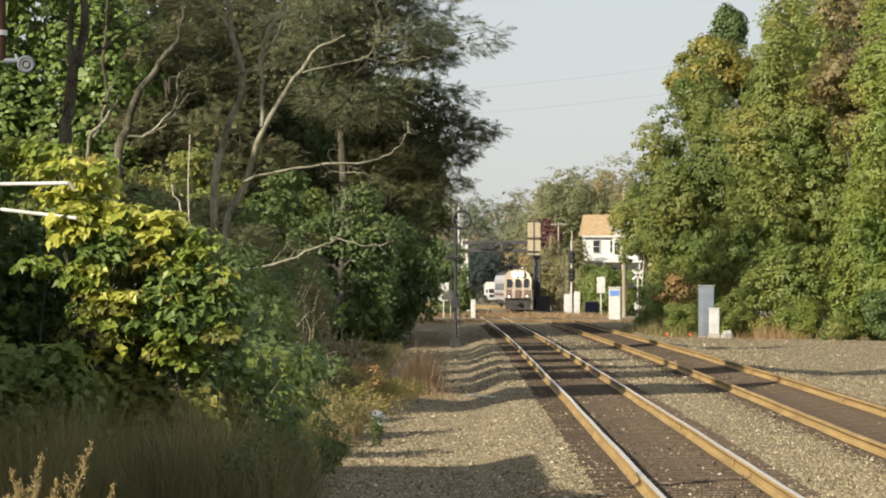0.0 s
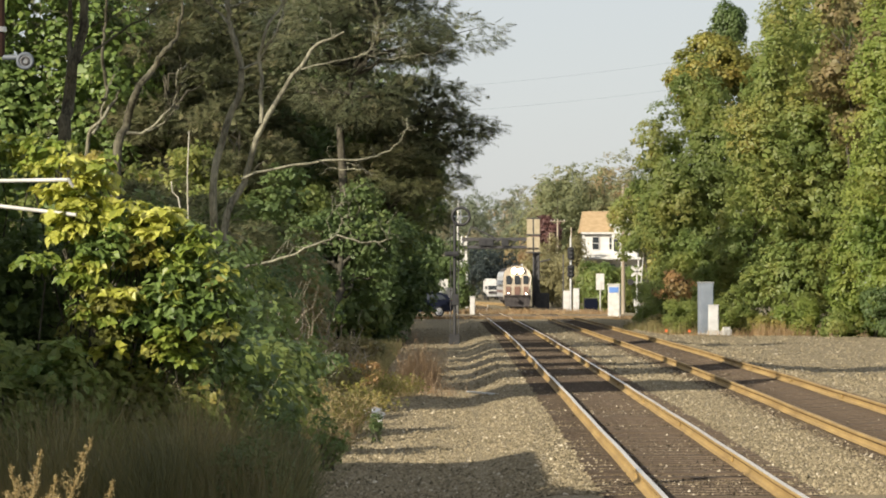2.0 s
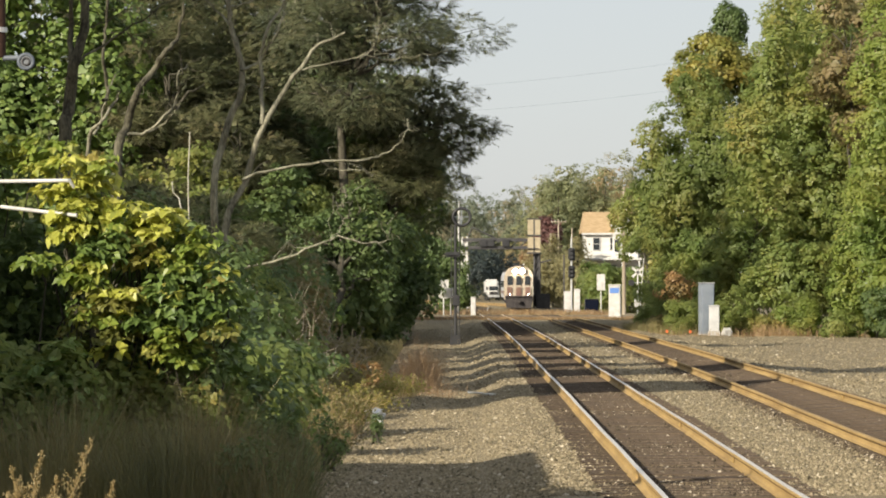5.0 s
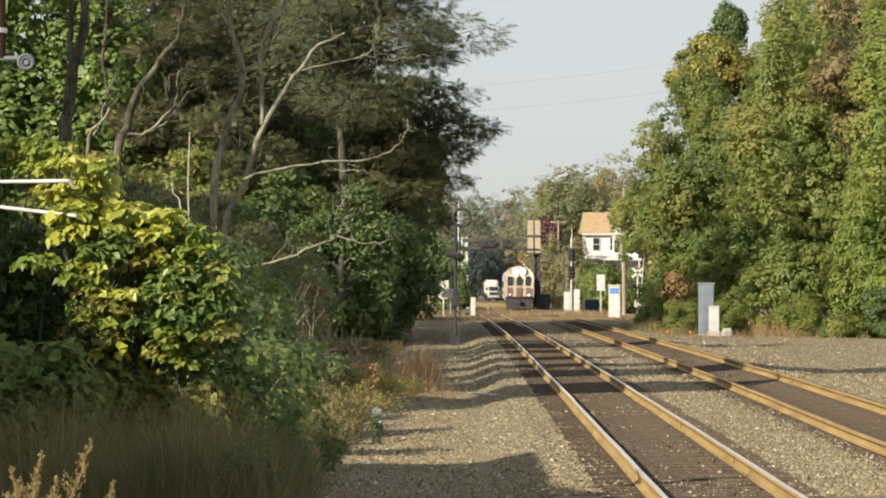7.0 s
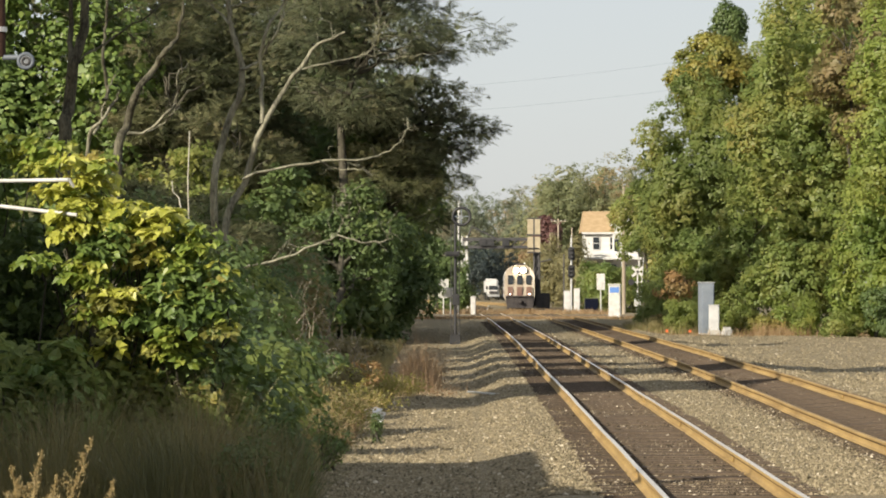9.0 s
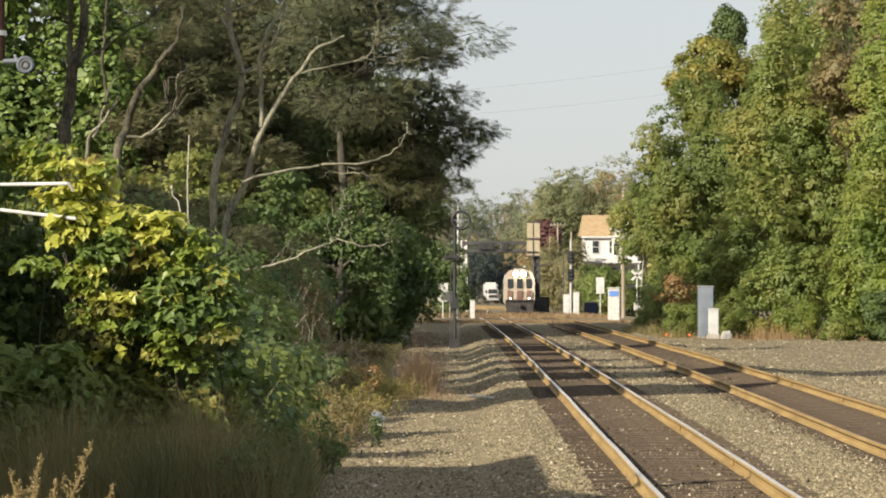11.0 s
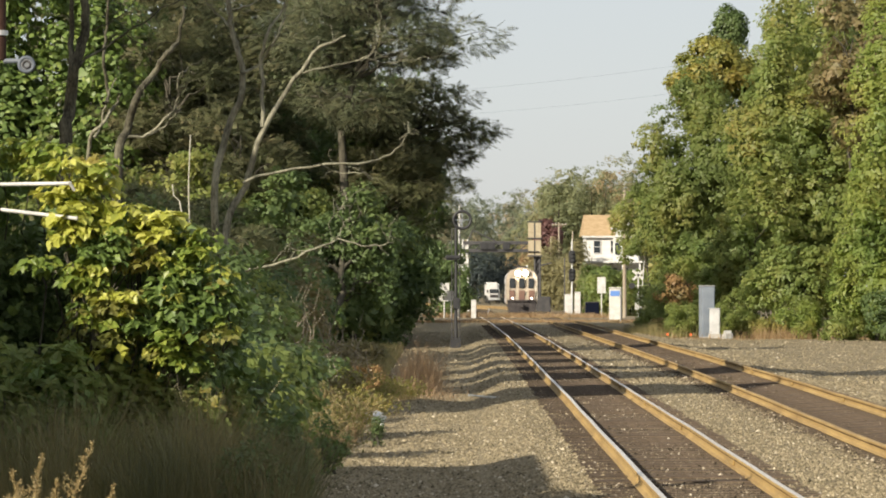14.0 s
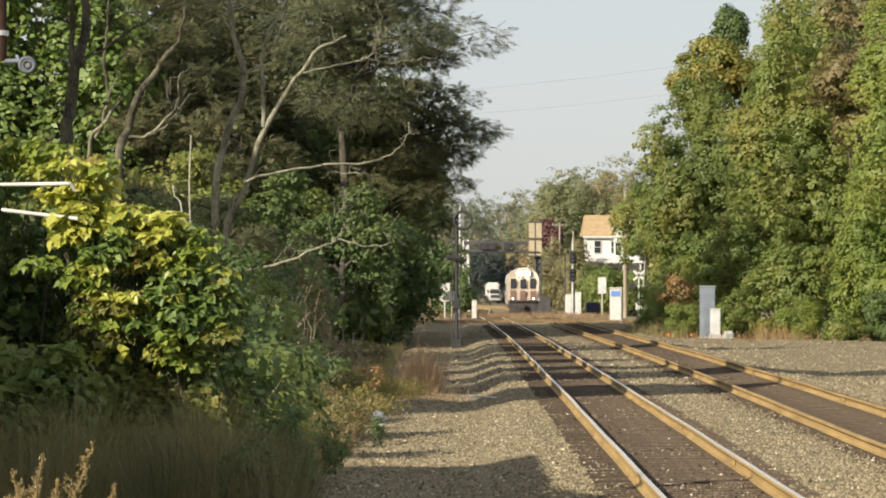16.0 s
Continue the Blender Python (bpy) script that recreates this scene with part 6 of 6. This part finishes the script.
def car():
    ob = thing("estate_car", "dark navy estate car driving over the crossing", "car")
    side = [(-2.2, 0.35), (-2.22, 0.75), (-1.95, 0.98), (-1.15, 1.08), (-0.35, 1.54), (0.55, 1.63), (1.45, 1.58), (1.8, 1.48), (2.08, 1.12), (2.2, 0.98), (2.22, 0.5), (2.1, 0.33)]
    bm = bmesh.new()
    rows = []
    for y, sh in ((-0.86, 0.0), (-0.80, 0.06), (0.80, 0.06), (0.86, 0.0)):
        rows.append([bm.verts.new((x, y * (1 - 0.16 * max(0, (z - 0.95) / 0.6)), z + (sh if z > 1.2 else 0) * 0.5)) for x, z in side])
    n = len(side)
    for a, b in zip(rows, rows[1:]):
        for i in range(n):
            bm.faces.new((a[i], b[i], b[(i + 1) % n], a[(i + 1) % n]))
    bm.faces.new(rows[0]), bm.faces.new(rows[-1][::-1])
    bmesh.ops.recalc_face_normals(bm, faces=bm.faces[:])
    body = part("body", bm, M_carpaint, ob)
    for s in (-1, 1):
        for pts in ([(-0.8, 1.12), (-0.28, 1.46), (0.1, 1.51), (0.1, 1.12)], [(0.18, 1.12), (0.18, 1.52), (1.0, 1.51), (1.0, 1.12)], [(1.08, 1.14), (1.08, 1.5), (1.5, 1.45), (1.78, 1.16)]):
            b2 = bmesh.new()
            lo = [b2.verts.new((x, s * (0.86 * (1 - 0.16 * max(0, (z - 0.95) / 0.6)) - 0.02), z)) for x, z in pts]
            hi = [b2.verts.new((x, s * (0.86 * (1 - 0.16 * max(0, (z - 0.95) / 0.6)) + 0.012), z)) for x, z in pts]
            b2.faces.new(lo), b2.faces.new(hi[::-1])
            for i in range(len(pts)):
                b2.faces.new((lo[i], lo[(i + 1) % len(pts)], hi[(i + 1) % len(pts)], hi[i]))
            bmesh.ops.recalc_face_normals(b2, faces=b2.faces[:])
            part("side_window", b2, M_glass, body)
        part("headlamp", block((-2.08, s * 0.64, 0.74), (0.34, 0.36, 0.22), 0.06), M_carlamp, body, "clear headlamp")
        part("tail_lamp", block((2.12, s * 0.7, 0.95), (0.18, 0.2, 0.32), 0.04), M_tail, body, "red tail lamp")
        part("mirror", block((-0.72, s * 0.95, 1.06), (0.14, 0.18, 0.12), 0.04), M_carpaint, body)
        part("roof_rail", rod((-0.2, s * 0.62, 1.68), (1.35, s * 0.62, 1.67), 0.022), M_alu, body)
    part("windscreen", block((-0.76, 0, 1.34), (0.03, 1.3, 0.66), 0.01, None, Euler((0, radians(62), 0)).to_matrix().to_4x4()), M_glass, body)
    part("number_plate", block((-2.23, 0, 0.5), (0.03, 0.32, 0.15), 0.005), M_white, body)
    part("bumper", block((-2.18, 0, 0.42), (0.16, 1.5, 0.2), 0.05), M_black, body)
    wheels = []
    for x in (-1.36, 1.3):
        for s in (-1, 1):
            w = part("wheel", rod((0, -0.1, 0), (0, 0.1, 0), 0.34, None, 28), M_tyre, ob)
            part("rim", rod((0, s * 0.09, 0), (0, s * 0.115, 0), 0.235, None, 20), M_rim, w, "bright alloy rim")
            for k in range(5):
                a = 2 * math.pi * k / 5
                part("spoke_gap", rod((0.13 * math.cos(a), s * 0.11, 0.13 * math.sin(a)), (0.13 * math.cos(a), s * 0.12, 0.13 * math.sin(a)), 0.042, None, 8), M_tyre, w)
            wheels.append((w, x, s * 0.78))
    return ob, wheels


car_thing, car_wheels = car()


# ---- loose stones and ties ----
def stones():
    rng = np.random.default_rng(300)
    base = np.array([(1, 0, -0.2), (0, 1, -0.2), (-1, 0, -0.2), (0, -1, -0.2), (0, 0, 1.0)])
    face = np.array([(0, 1, 4), (1, 2, 4), (2, 3, 4), (3, 0, 4)])

    def scatter(n, keep, name, mat, label, lo=0.011, hi=0.026, y0=42, run=55, power=1.5):
        y = y0 + run * rng.uniform(0, 1, n) ** power
        x = rng.uniform(-2.2, 0.128 * y + 0.6, n)
        u = x - centre_1(y)
        ok = keep(u)
        w = x - centre_2(y)
        for c in (-0.7525, 0.7525):
            ok &= (np.abs(u - c) > 0.11) & (np.abs(w - c) > 0.11)
        if mat is M_stones_oily:          # the tops of the ties lie nearly bare
            ok &= (np.abs((y - 38 + 0.26) % 0.52 - 0.26) > 0.10) | (rng.random(n) < 0.55)
        x, y = x[ok], y[ok]
        m = len(x)
        s = rng.uniform(lo, hi, m) * np.where(rng.random(m) < 0.04, 1.6, 1.0)
        v = base[None] * (rng.uniform(0.7, 1.3, (m, 5, 1))) * s[:, None, None] * np.array([1.15, 1.15, 0.75])
        v = v + rng.normal(0, 0.2, (m, 5, 3)) * s[:, None, None]
        a = rng.uniform(0, 2 * np.pi, m)
        c, d = np.cos(a)[:, None], np.sin(a)[:, None]
        v = np.stack([v[..., 0] * c - v[..., 1] * d, v[..., 0] * d + v[..., 1] * c, v[..., 2]], -1)
        v += np.stack([x, y, bed(x, y) + s * 0.25], -1)[:, None]
        g = Geo()
        g.add(v, (np.arange(m)[:, None, None] * 5 + face[None]).reshape(-1, 3))
        tagged(part(name, g, mat), label, "stones", kind="stuff")

    inner = lambda u: (np.abs(u) < 1.12 + rng.normal(0, 0.13, len(u))) | (np.abs(u - 3.95) < 1.12 + rng.normal(0, 0.13, len(u)))
    scatter(66000, lambda u: ~inner(u), "ballast_stones", M_stones, "loose tan and grey ballast stones")
    scatter(150000, inner, "stained_stones", M_stones_oily, "loose dark stained ballast stones", 0.011, 0.026)
    scatter(18000, lambda u: ~inner(u), "far_ballast_stones", M_stones, "loose tan and grey ballast stones", 0.02, 0.046, 92, 122, 1.3)
    scatter(50000, inner, "far_stained_stones", M_stones_oily, "loose dark stained ballast stones", 0.02, 0.036, 92, 110, 1.3)


stones()


def ties():
    bm = block((0, 0, 0), (2.6, 0.23, 0.16), 0.015)
    near = bpy.data.meshes.new("crosstie")
    bm.to_mesh(near), bm.free()
    near.materials.append(M_tie)
    rng = np.random.default_rng(310)
    for ob, centre, cant in ((track_1, centre_1, 0.0), (track_2, centre_2, 0.09)):
        rest = Geo()
        for k, y in enumerate(np.arange(38, 420, 0.52)):
            z = RAIL_TOP - 0.163 - 0.078 + cant / 2 * (1 - 0.8 * float(rise(y))) + rng.normal(0, 0.006) - float(fall(y))
            x = float(centre(y)) + rng.normal(0, 0.02)
            if k < 150:
                t = new("crosstie", near)
                t.parent = ob
                t.matrix_basis = pose(x, y, z, 0, -math.degrees(math.atan2(cant, 1.5)), rng.normal(0, 0.7))
            else:
                c = np.array([(sx * 1.3, sy * 0.115, sz * 0.08) for sx in (-1, 1) for sy in (-1, 1) for sz in (-1, 1)])
                c[:, 2] += c[:, 0] * cant / 1.5
                rest.add(c + (x, y, z), [(0, 1, 3, 2), (4, 6, 7, 5), (0, 4, 5, 1), (2, 3, 7, 6), (1, 5, 7, 3), (0, 2, 6, 4)])
        tagged(part("timber_strip", rest, M_tie, ob), kind="stuff")


ties()


# ---- movement ----
def motions():
    times = [0, 2, 4, 6, 8, 10, 12, 14, 16]

    def on_track(front, length):
        a, b = front + 0.15 * length, front + 0.85 * length
        xa, xb = float(centre_2(a)), float(centre_2(b))
        turn = -math.degrees(math.atan2(xb - xa, b - a))
        x0 = xa - (xb - xa) / (b - a) * 0.15 * length
        return pose(x0, front, RAIL_TOP + 0.03 - 0.57, 0, 0, turn)

    for ob, back, length in [(loco, 0.0, 19.5)] + [(c, 20.3 + 25.9 * i, 25.6) for i, c in enumerate(coaches)]:
        walk(ob, [(t, on_track(394 - 3.06 * t + back, length)) for t in times])
    walk(car_thing, [(t, pose(7.77 - 9.27 * (t - 1.0), 241.8, 0.375)) for t in times])
    for w, x, y in car_wheels:
        walk(w, [(k / 30, pose(x, y, 0.34, 0, math.degrees(-9.27 / 0.34 * k / 30), 0)) for k in range(481)])


motions()
